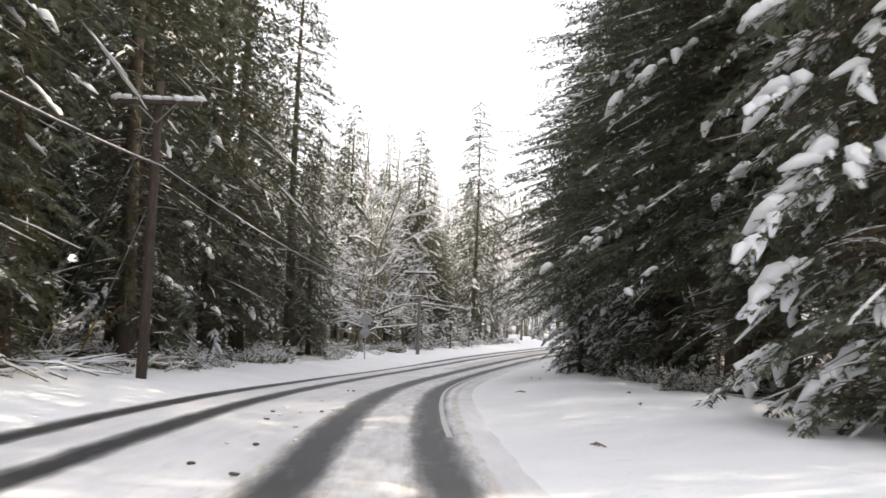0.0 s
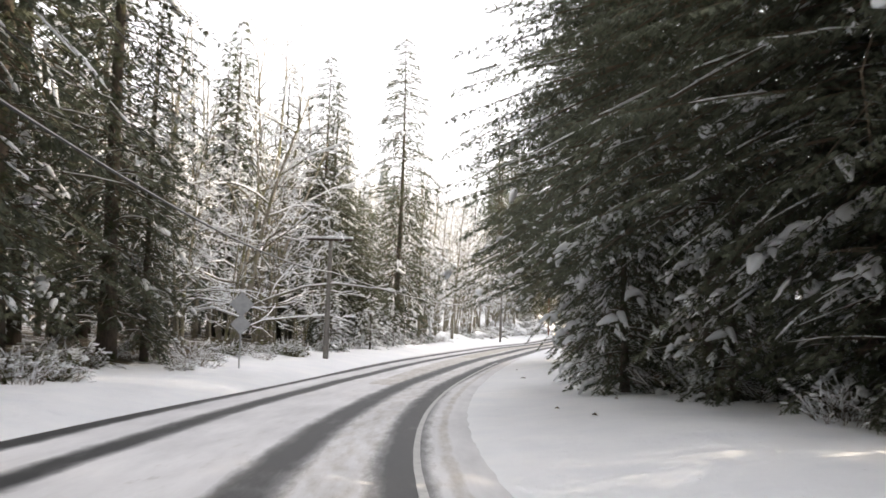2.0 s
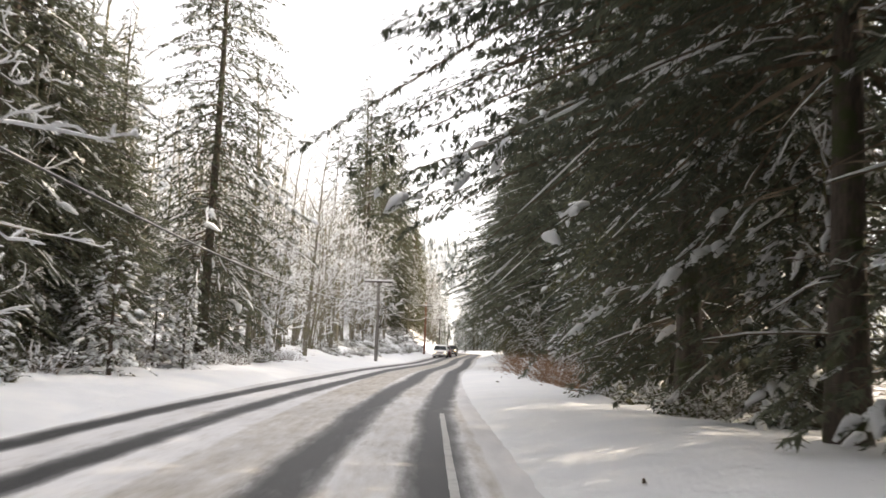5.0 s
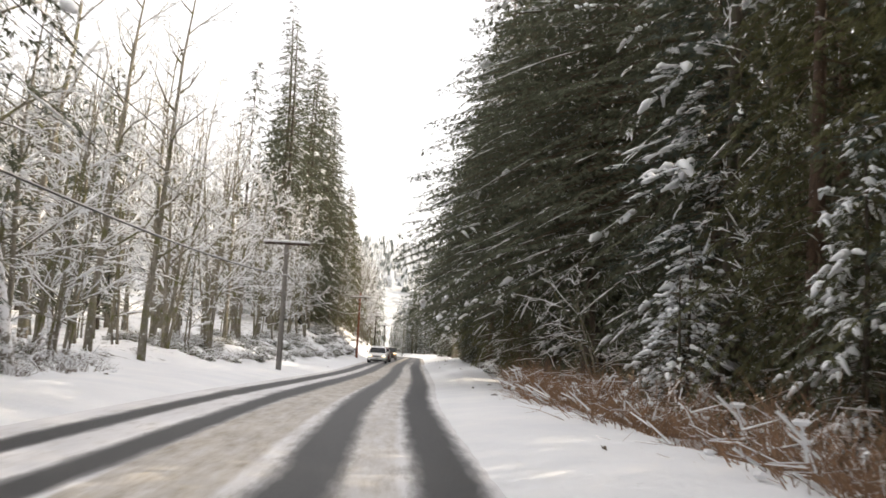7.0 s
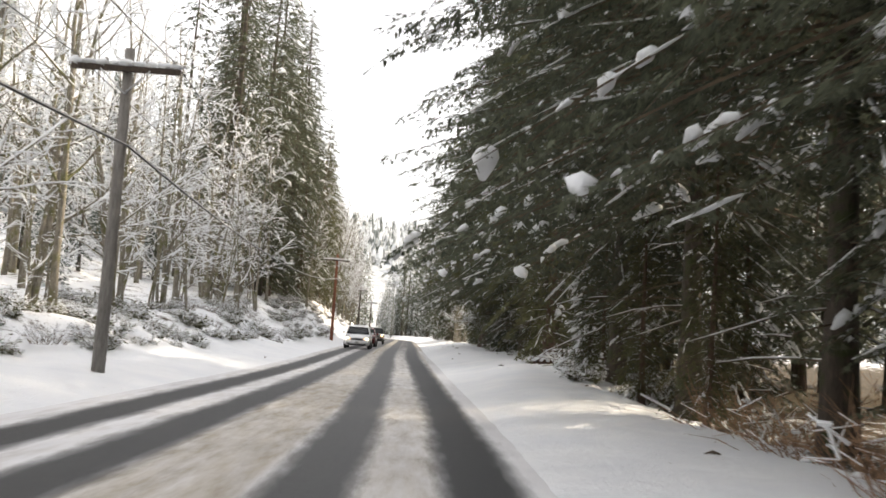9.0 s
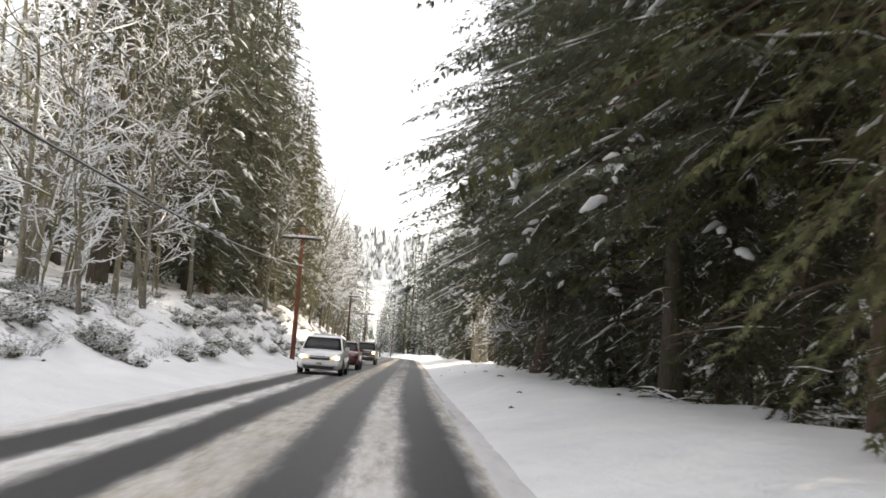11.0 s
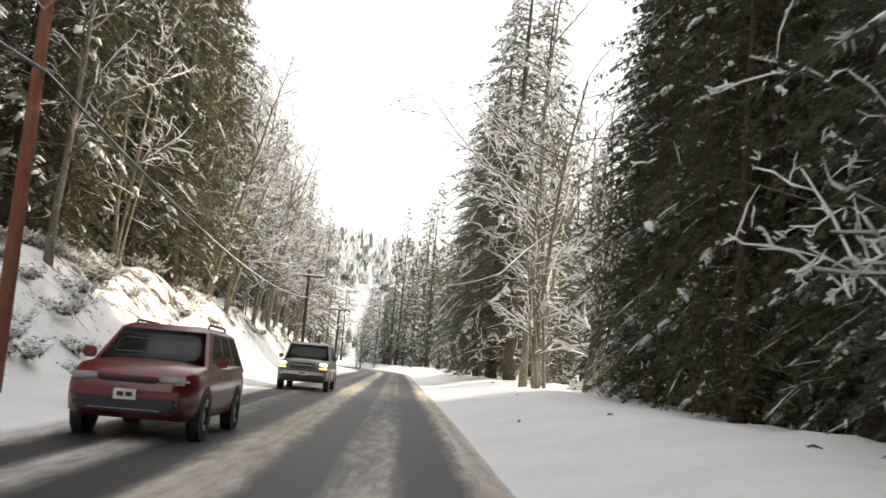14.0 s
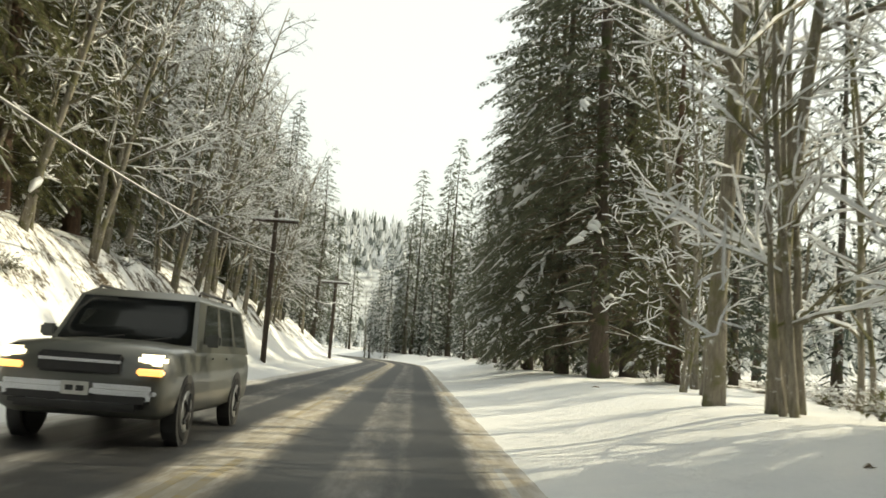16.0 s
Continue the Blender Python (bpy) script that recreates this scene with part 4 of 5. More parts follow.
for k in range(16):
    stand(FAR_DARK, 214 + 4.0 * k, -RNG.uniform(17, 22), RNG.uniform(0.75, 0.95) if k < 9 else RNG.uniform(0.5, 0.62))

# RIGHT SIDE
row_of(((13.6, 6.9, 1.15, LOW_FIR), (12.5, 8.8, 1.0, FIR_A), (17.5, 9.4, 1.0, FIR_D), (24, 10.6, 1.0, FIR_B), (32, 10.8, 1.0, FIR_B), (41.5, 10.2, 1.0, FIR_D), (41, 9.0, 1.0, FIR_W), (30, 9.6, 0.95, FIR_W), (52.5, 5.9, 1.0, LOW_FIR), (60, 5.9, 0.7, LOW_FIR), (47.5, 7.8, 0.8, LOW_FIR), (28, 10.4, 1.0, FIR_A), (47, 9.6, 0.7, LOW_FIR), (62.5, 6.6, 0.8, LOW_FIR), (54.5, 7.4, 0.8, LOW_FIR), (58.5, 8.2, 0.7, LOW_FIR), (66.5, 7.8, 0.7, LOW_FIR), (73, 6.4, 0.62, LOW_FIR), (79, 6.4, 0.55, LOW_FIR), (44, 9.4, 0.7, LOW_FIR), (37, 11.5, 0.7, LOW_FIR), (69, 7.4, 0.6, LOW_FIR),
        (34, 10.4, 1.1, FIR_B), (49, 7.6, 0.95, FIR_W), (50, 12, 1.1, FIR_B), (57, 7.2, 1.0, FIR_W), (43.5, 9.4, 1.0, FIR_D),  (40, 10.5, 1.0, FIR_A), (45, 11, 1.0, FIR_B), (53, 10.5, 1.0, FIR_A),
        (61, 10.2, 1.1, FIR_B), (65, 7.6, 1.0, FIR_B), (68, 9.6, 1.1, FIR_B), (75, 5.6, 0.95, FIR_W), (63, 8.6, 0.9, THIN), (67.5, 7.4, 0.75, THIN), (70.5, 7.0, 0.7, THIN), (73, 8.0, 0.8, THIN), (60, 9.2, 1.0, THIN), (77, 6.8, 0.7, THIN), (69.5, 8.6, 0.55, ALDER_B), (79, 7.0, 1.0, FIR_D), (90, 7.2, 1.0, FIR_D), (72, 7.6, 1.05, FIR_A), (82.5, 5.6, 1.0, FIR_W), (87, 7.4, 1.1, FIR_B), (93, 8.4, 1.1, FIR_A), (98, 7.6, 1.05, CEDAR)))
# deep trees, many unseen, added to block the sun from the first stretch
for k in range(34):
    stand(FAR_DARK, RNG.uniform(-30, 92), RNG.uniform(20, 44), RNG.uniform(0.95, 1.2))
row_of(((104, 8.6, 1.05, SPRUCE), (112, 8.4, 1.0, CEDAR), (119, 9.0, 1.1, SPRUCE), (107, 9.4, 1.0, CEDAR), (110, 11, 1.1, CEDAR), (115.5, 10.5, 1.1, CEDAR), (123, 9.6, 1.0, FIR_D), (128.5, 9.2, 1.1, FIR_W), (133, 7.6, 1.05, FIR_W), (139, 6.8, 1.05, FIR_W), (146, 6.4, 1.0, FIR_W), (153, 6.2, 1.0, FIR_W), (136, 8.6, 0.8, FIR_D), (149.5, 8.2, 0.8, FIR_D), (157, 8.0, 1.15, FIR_B),
        (163.5, 5.6, 1.05, CEDAR), (168, 6.9, 1.05, CEDAR_HIGH), (172.5, 7.3, 1.05, FIR_W), (175, 8.4, 1.1, CEDAR_HIGH), (178.5, 6.5, 1.0, FIR_W), (183, 7.6, 0.9, FIR_D), (189, 7.8, 0.9, FIR_D), (184, 7.4, 1.1, CEDAR_HIGH), (191, 8.6, 1.0, CEDAR_HIGH), (186.5, 6.5, 1.0, FIR_W), (199.5, 6.5, 1.0, FIR_W), (193, 7.3, 1.0, FIR_W), (196, 8.2, 0.8, FIR_D), (203, 9, 0.8, FIR_D), (210, 9, 0.75, FIR_D), (208, 9, 1.0, FIR_A),
        (213, 9.4, 1.0, CEDAR), (220, 8.6, 1.0, CEDAR), (227, 9.6, 0.95, CEDAR), (223, 7.6, 0.85, CEDAR), (230, 8.4, 1.0, CEDAR), (214.5, 8.2, 0.95, CEDAR), (211, 9.4, 0.9, FIR_A), (182, 11, 1.0, FIR_A), (204, 11, 0.9, FIR_B)))
for k in range(20):
    stand(FAR_DARK, 176 + 3.2 * k, RNG.uniform(10.5, 15), RNG.uniform(0.8, 1.0))
for k in range(30):
    s = RNG.uniform(95, 214)
    stand(FAR_DARK, s, RNG.uniform(10.5, 20) + (0 if s < 155 else 4), RNG.uniform(0.7, 1.0))
for k in range(30):
    stand(RNG.choice((THIN, ALDER_A)), RNG.uniform(212, 262), RNG.uniform(11, 30), RNG.uniform(0.55, 0.9))
stand(MAPLE, 126, 7.2, 0.4, 20, 12, 180, 0.2)
stand(MAPLE, 121, 8.4, 0.3, 140, 8, 200)
stand(ALDER_B, 116, 9.6, 0.9, 60)
for k in range(22):
    stand(RNG.choice((BUSH_LEAFY, BUSH)), RNG.uniform(96, 140), RNG.uniform(7.4, 11.5), RNG.uniform(0.7, 1.3))
for k in range(12):
    stand(FAR_DARK, RNG.uniform(96, 145), RNG.uniform(9.5, 13), RNG.uniform(0.3, 0.5))
for s, l, k in ((142, 5.6, 0.34), (148, 5.8, 0.38), (155, 6.2, 0.36), (159, 6.6, 0.4), (167, 6.6, 0.38), (171, 6.6, 0.4), (175.5, 6.7, 0.38), (181, 6.8, 0.4), (185.5, 6.8, 0.38), (190.5, 7.0, 0.4), (194, 8.0, 0.45), (198.5, 7.4, 0.5), (203.5, 7.6, 0.5), (208.5, 7.8, 0.5), (187, 9.4, 0.5), (150, 9, 0.5), (162, 9.2, 0.5), (174, 9.4, 0.5)):
    stand(CEDAR, s, l, k)
row_of(((212, 10.5, 0.9, CEDAR), (216, 11.5, 1.0, CEDAR), (220, 11.0, 0.9, FIR_A), (218.5, 7.2, 0.7, CEDAR), (223.5, 10.5, 0.9, CEDAR), (228, 7.8, 0.9, CEDAR), (231.5, 10.2, 0.9, CEDAR), (226, 12.4, 1.0, FAR_DARK), (230, 14, 1.0, FAR_DARK), (214, 13, 1.0, FAR_DARK), (219, 13.5, 1.0, FAR_DARK), (223, 13, 0.9, FAR_DARK)))
for s, l, k in ((166, 7.4, 0.3), (170.5, 7.3, 0.33), (174.8, 7.1, 0.35), (179.5, 6.7, 0.32), (183.5, 6.1, 0.33), (191.5, 6.5, 0.36), (203.5, 7.3, 0.4), (207, 7.8, 0.42), (212, 8.3, 0.45), (216, 8.6, 0.42)):
    stand(FIR_D, s, l, k)
row_of(((229, 9.6, 0.95, FIR_D), (233, 10.6, 0.9, FIR_D), (236.5, 11.2, 0.9, FIR_D), (224, 9.0, 0.9, FIR_D)))
row_of(((237.5, 7.2, 1.3, THIN), (239.5, 8.8, 1.4, THIN), (244.5, 9.2, 1.3, THIN)))
for s, l, k in ((220.5, 8.0, 1.6), (221.6, 8.7, 1.9), (222.8, 8.3, 1.5), (219.4, 8.6, 1.4)):
    stand(TALL_GRASS, s, l, k)
stand(YOUNG, 116, 6.9, 0.9)
stand(YOUNG, 117.5, 7.6, 1.1)
stand(MAPLE, 208.6, 6.4, 0.6, 30)
stand(LOW_FIR, 158.5, 6.4, 0.5)
stand(LOW_FIR, 108, 7.6, 0.6)
snowy_cedar = stand(CEDAR_HIGH, 195.5, 5.6, 0.8, None, 7, 0)
snowy_cedar["label"] = "leaning cedar with snow plastered on its trunk"
for child in snowy_cedar.children:
    if child.name.startswith("trunk"):
        child.data = child.data.copy()
        child.data.materials[0] = BARK_STREAKED
stand(OVERHANG, 241, 6.0, 0.95, 0)
stand(OVERHANG, 249.5, 7.4, 1.0, 20)
row_of(((243.7, 5.8, 1.4, ALDER_A), (240.2, 6.2, 1.2, THIN), (241.2, 6.6, 1.3, THIN), (236, 10.5, 0.9, ALDER_A), (251, 7, 0.9, THIN), (255, 9, 1.0, ALDER_B), (231, 12, 0.9, ALDER_A), (238, 13, 0.95, ALDER_B),
        (258, 8.8, 0.95, CEDAR), (265, 7.6, 1.0, FIR_B), (271, 7.0, 1.15, FIR_D), (278, 7.4, 0.8, FIR_A), (281, 6.6, 1.0, FIR_D), (291, 6.6, 0.9, FIR_D), (286, 7.0, 0.95, CEDAR), (268, 9.5, 1.0, FIR_A), (296, 8.4, 0.5, FIR_B), (303, 7.4, 0.72, FIR_D), (314, 7.4, 0.75, SPRUCE), (326, 7.4, 0.7, FIR_D), (340, 7.4, 0.75, SPRUCE)))
for k in range(26):
    stand(FAR_FIR if k % 2 else FAR_DARK, RNG.uniform(255, 380), RNG.uniform(12, 34), RNG.uniform(0.85, 1.1))
# where the road bends away
for k in range(46):
    s = RNG.uniform(366, 410)
    stand(FAR_FIR if k % 3 else FAR_ALDER, s, RNG.uniform(-9, 12) + (s - 315) ** 2 / 420, RNG.uniform(0.5, 0.8))
for k in range(60):
    stand(FAR_FIR if k % 4 else FAR_DARK, RNG.uniform(350, 440), RNG.uniform(5, 46), RNG.uniform(0.6, 0.95))


# undergrowth along both edges
for k in range(100):
    s = RNG.uniform(5, 130)
    stand(RNG.choice((BUSH, BUSH_LEAFY)), s, -lerp_table(s, LEFT_FOOT) - RNG.uniform(0.3, 4), RNG.uniform(0.5, 1.1))
for k in range(60):
    s = RNG.uniform(228, 285)
    stand(RNG.choice((BUSH, BUSH_LEAFY)), s, -lerp_table(s, LEFT_FOOT) - RNG.uniform(2.5, 6.5), RNG.uniform(0.35, 0.7))
for k in range(230):
    s = RNG.uniform(140, 240)
    stand(RNG.choice((BUSH, BUSH_LEAFY, BUSH_LEAFY, BUSH_LEAFY)), s, -lerp_table(s, LEFT_FOOT) - RNG.uniform(1.0 if s < 230 else 3.5, 7), RNG.uniform(0.35, 0.8))
for k in range(90):
    s = RNG.choice((RNG.uniform(25, 92), RNG.uniform(134, 260)))
    stand(RNG.choice((BUSH, BUSH_LEAFY, BUSH)), s, lerp_table(s, RIGHT_EDGE) + RNG.uniform(0.4, 4), RNG.uniform(0.5, 1.0))
for k in range(30):
    stand(RED, RNG.uniform(102, 142), 4.7 + RNG.uniform(0, 1.5), RNG.uniform(0.75, 1.1))
for k in range(14):
    s, l = RNG.uniform(30, 110), RNG.choice((-1, 1)) * RNG.uniform(8, 11)
    stand(YOUNG, s if l > 0 else max(s, 72 + 0.3 * s), l, RNG.uniform(0.5, 1.0))


# ---- poles and wires ----
def pole(s, l, height, mat, arm_z, label):
    ob = new("utility_pole")
    b = Builder()
    b.tube([Vector((0, 0, -0.5)), Vector((0, 0, height * 0.5)), Vector((0, 0, height))], [0.15, 0.13, 0.11], 12)
    part("shaft", b, mat, ob, smooth_faces=True)
    bm = bmesh.new()
    bmesh.ops.create_cube(bm, size=1, matrix=Matrix.Translation((0, -0.16, arm_z)) @ Matrix.Diagonal((2.4, 0.1, 0.13, 1)))
    bmesh.ops.bevel(bm, geom=bm.edges[:], offset=0.012, segments=1, affect='EDGES')
    part("crossarm", bm, POLE, ob)
    w = Builder()
    rng = random.Random(int(s))
    for k in range(9):
        w.blob(Vector((-1.1 + 0.275 * k, -0.16, arm_z + 0.12)), 0.2, 0.1, rng.uniform(0.06, 0.13), rng)
    tagged(part("snow_load", w, SNOW, ob, "ridge of snow on the crossarm", smooth_faces=True), kind="stuff")
    for x in (-1.05, -0.45, 0.45, 1.05):
        i = Builder()
        i.tube([Vector((x, -0.16, arm_z + 0.06)), Vector((x, -0.16, arm_z + 0.14)), Vector((x, -0.16, arm_z + 0.2)), Vector((x, -0.16, arm_z + 0.24))], [0.02, 0.045, 0.05, 0.02], 8)
        part("insulator", i, CERAMIC, ob)
    for x in (-0.55, 0.55):
        r = Builder()
        r.tube([Vector((x, -0.21, arm_z - 0.03)), Vector((0, -0.13, arm_z - 0.55))], [0.018, 0.018], 4)
        part("brace", r, STEEL, ob)
    ob.matrix_basis = place(s, l)
    return tagged(ob, label, "utility pole", "utility poles")


POLES = ((-22, -7.3, 8.0, POLE, 7.3, "dark wooden utility pole with a crossarm"), (26, -7.4, 8.0, POLE, 7.4, "dark wooden utility pole with snow on its crossarm"),
         (74, -7.6, 6.6, POLE_GREY, 6.2, "grey wooden utility pole with snow on its crossarm"), (145, -6.8, 7.2, POLE_GREY, 6.7, "grey utility pole on the snowy verge"),
         (215.5, -7.1, 8.1, POLE_RED, 7.5, "reddish new utility pole on the snowy verge"), (276.5, -7.8, 8.0, POLE, 7.4, "dark utility pole at the foot of the bank"),
         (311, -7.3, 7.2, POLE, 6.6, "dark utility pole with a snowy crossarm"))
for row in POLES:
    pole(*row)


def cable(name, a, b, sag, r, mat, label, snowy=False):
    c = Builder()
    n = 24
    pts = [a.lerp(b, k / n) - Vector((0, 0, sag * 4 * (k / n) * (1 - k / n))) for k in range(n + 1)]
    c.tube(pts, [r] * (n + 1), 5)
    ob = new(name, c.mesh(name, mat, True))
    tagged(ob, label, "cable", "overhead cables")
    if snowy:
        w = Builder()
        w.tube([p + Vector((0, 0, r)) for p in pts], [r * 1.3] * (n + 1), 4)
        part("snow_load", w, SNOW, ob)
    return ob


for a, b in zip(POLES, POLES[1:]):
    for x in (-1.05, 1.05):
        p = place(a[0], a[1]) @ Vector((x, -0.16, a[4] + 0.22))
        q = place(b[0], b[1]) @ Vector((x, -0.16, b[4] + 0.22))
        cable("power_line", p, q, 0.9, 0.012, WIRE, "thin black overhead power line", False)
    p = place(a[0], a[1]) @ Vector((0.15, 0, a[4] - 1.7))
    q = place(b[0], b[1]) @ Vector((0.15, 0, b[4] - 1.7))
    cable("telephone_line", p, q, 1.0, 0.022, WIRE, "overhead telephone cable crusted with snow", True)


for top, foot in ((7.2, (37, -15.5)), (4.9, (33, -12.0))):
    cable("guy_wire", place(26, -7.4) @ Vector((0, 0, top)), at(*foot, 0.1), 0.05, 0.016, STEEL, "steel guy wire bracing the utility pole", False)

YELLOW = plain("yellow_plastic", (0.42, 0.3, 0.06), 0.55)
for top, foot in ((7.2, (37, -15.5)), (4.9, (33, -12.0))):
    a, b = at(*foot, 0.1), place(26, -7.4) @ Vector((0, 0, top))
    g = Builder()
    d = (b - a).normalized()
    g.tube([a + d * 0.1, a + d * 2.4], [0.045, 0.045], 8)
    tagged(new("guy_guard", g.mesh("guy_guard", YELLOW, True)), "yellow plastic sleeve on a guy wire", "guy guard", "guy wires and guards")


# ---- roots and broken branches at the big cedar ----
def root_mound(s, l, r, seed):
    rng = random.Random(seed)
    ob = new("root_mound")
    roots, white = Builder(), Builder()
    for k in range(9):
        a = k * 0.7 + rng.uniform(-0.2, 0.2)
        d = Vector((math.cos(a), math.sin(a), 0))
        q = d.cross(Vector((0, 0, 1)))
        pts = [d * (r * u) + q * rng.uniform(-0.15, 0.15) + Vector((0, 0, 0.75 * (1 - u) ** 2 - 0.06)) for u in (0.12, 0.4, 0.7, 1.1)]
        roots.tube(pts, [0.12, 0.09, 0.06, 0.02], 6)
        white.tube([p + Vector((0, 0, 0.08)) for p in pts[:3]], [0.07, 0.13, 0.08], 5, True, 0.6)
    part("root", roots, BARK_RED, ob, "gnarled roots above the snow", smooth_faces=True)
    tagged(part("snow_load", white, SNOW, ob, smooth_faces=True), kind="stuff")
    ob.matrix_basis = place(s, l)
    return tagged(ob, "mound of snowy roots at the foot of a cedar", "tree roots")


def branch_pile(s, l, size, n, seed):
    rng = random.Random(seed)
    ob = new("branch_pile")
    white = Builder()
    for k in range(n):
        a = rng.uniform(0, 3.14)
        d = Vector((math.cos(a), math.sin(a), rng.uniform(-0.1, 0.25)))
        c = Vector((rng.uniform(-1, 1) * size, rng.uniform(-1, 1) * size * 0.6, rng.uniform(0.05, 0.3)))
        L = rng.uniform(0.5, 1.3)
        pts = [c - d * L, c + Vector((0, 0, rng.uniform(0.0, 0.15))), c + d * L]
        r = rng.uniform(0.01, 0.03)
        b = Builder()
        b.tube(pts, [r, r * 0.8, r * 0.3], 5)
        part("branch", b, LIMB, ob)
        white.tube([p + Vector((0, 0, r)) for p in pts], [r * 0.8, r * 1.7, r * 0.5], 4, False)
    tagged(part("snow_load", white, SNOW, ob), kind="stuff")
    ob.matrix_basis = place(s, l)
    return tagged(ob, "heap of broken branches half under snow", "branch pile", "branch piles")


root_mound(163.5, 5.6, 0.8, 1)
for row in ((160.5, 6.6, 1.1, 12, 1), (170, 7.0, 1.0, 10, 3), (22, -9.3, 1.4, 22, 4), (27, -10.0, 1.6, 22, 5), (33, -9.6, 1.4, 18, 7), (98, 6.6, 1.3, 16, 8), (178, 6.9, 1.1, 16, 9)):
    branch_pile(*row)


# ---- vehicles standing in the oncoming lane ----
def paint(name, colour, rough=0.35):
    mat, nt, b = nodes_of(name)
    grime = noise_node(nt, 3.0, 6, 0.65)
    nt.links.new(mix_node(nt, ramp_node(nt, grime, (0.5, (0, 0, 0)), (0.75, (0.2,) * 3)), colour, (0.18, 0.165, 0.15)), b.inputs["Base Color"])
    b.inputs["Roughness"].default_value = rough
    b.inputs["Coat Weight"].default_value = 0.5
    b.inputs["Coat Roughness"].default_value = 0.12
    return mat


def glass(name):
    mat, nt, b = nodes_of(name)
    b.inputs["Base Color"].default_value = (0.02, 0.024, 0.026, 1)
    b.inputs["Roughness"].default_value = 0.06
    b.inputs["Specular IOR Level"].default_value = 0.6
    return mat


def lamp(name, colour, power):
    mat, nt, b = nodes_of(name)
    b.inputs["Base Color"].default_value = (0.8, 0.8, 0.8, 1)
    b.inputs["Emission Color"].default_value = (*colour, 1)
    b.inputs["Emission Strength"].default_value = power
    b.inputs["Roughness"].default_value = 0.15
    return mat


GLASS = glass("tinted_car_glass")
RUBBER = plain("tyre_rubber", (0.025, 0.025, 0.026), 0.85)
TRIM = plain("black_plastic_trim", (0.03, 0.03, 0.032), 0.6)
RIM = plain("alloy_rim", (0.45, 0.46, 0.47), 0.35, 0.9)
CHROME = plain("chrome", (0.7, 0.7, 0.71), 0.15, 1.0, 0.05)
LAMP_ON = lamp("lit_headlamp", (1.0, 0.86, 0.6), 2.6)
LAMP_OFF = plain("headlamp_lens", (0.34, 0.35, 0.36), 0.15)
AMBER = lamp("amber_lamp", (1.0, 0.45, 0.08), 1.5)
PLATE = plain("plate_white", (0.6, 0.6, 0.58), 0.5)


def panel(pts, thick=0.012):
    """A thin slab over the corners pts, facing the way their order turns."""
    bm = bmesh.new()
    n = (pts[1] - pts[0]).cross(pts[-1] - pts[0]).normalized() * thick
    lo, hi = [bm.verts.new(p) for p in pts], [bm.verts.new(p + n) for p in pts]
    bm.faces.new(hi)
    bm.faces.new(lo[::-1])
    for k in range(len(pts)):
        j = (k + 1) % len(pts)
        bm.faces.new((lo[k], lo[j], hi[j], hi[k]))
    return bm


def box(x, y, z, sx, sy, sz, bevel=0.02):
    bm = bmesh.new()
    bmesh.ops.create_cube(bm, size=1, matrix=Matrix.Translation((x, y, z)) @ Matrix.Diagonal((sx, sy, sz, 1)))
    if bevel:
        bmesh.ops.bevel(bm, geom=bm.edges[:], offset=min(bevel, 0.45 * min(sx, sy, sz)), segments=2, affect='EDGES')
    return bm


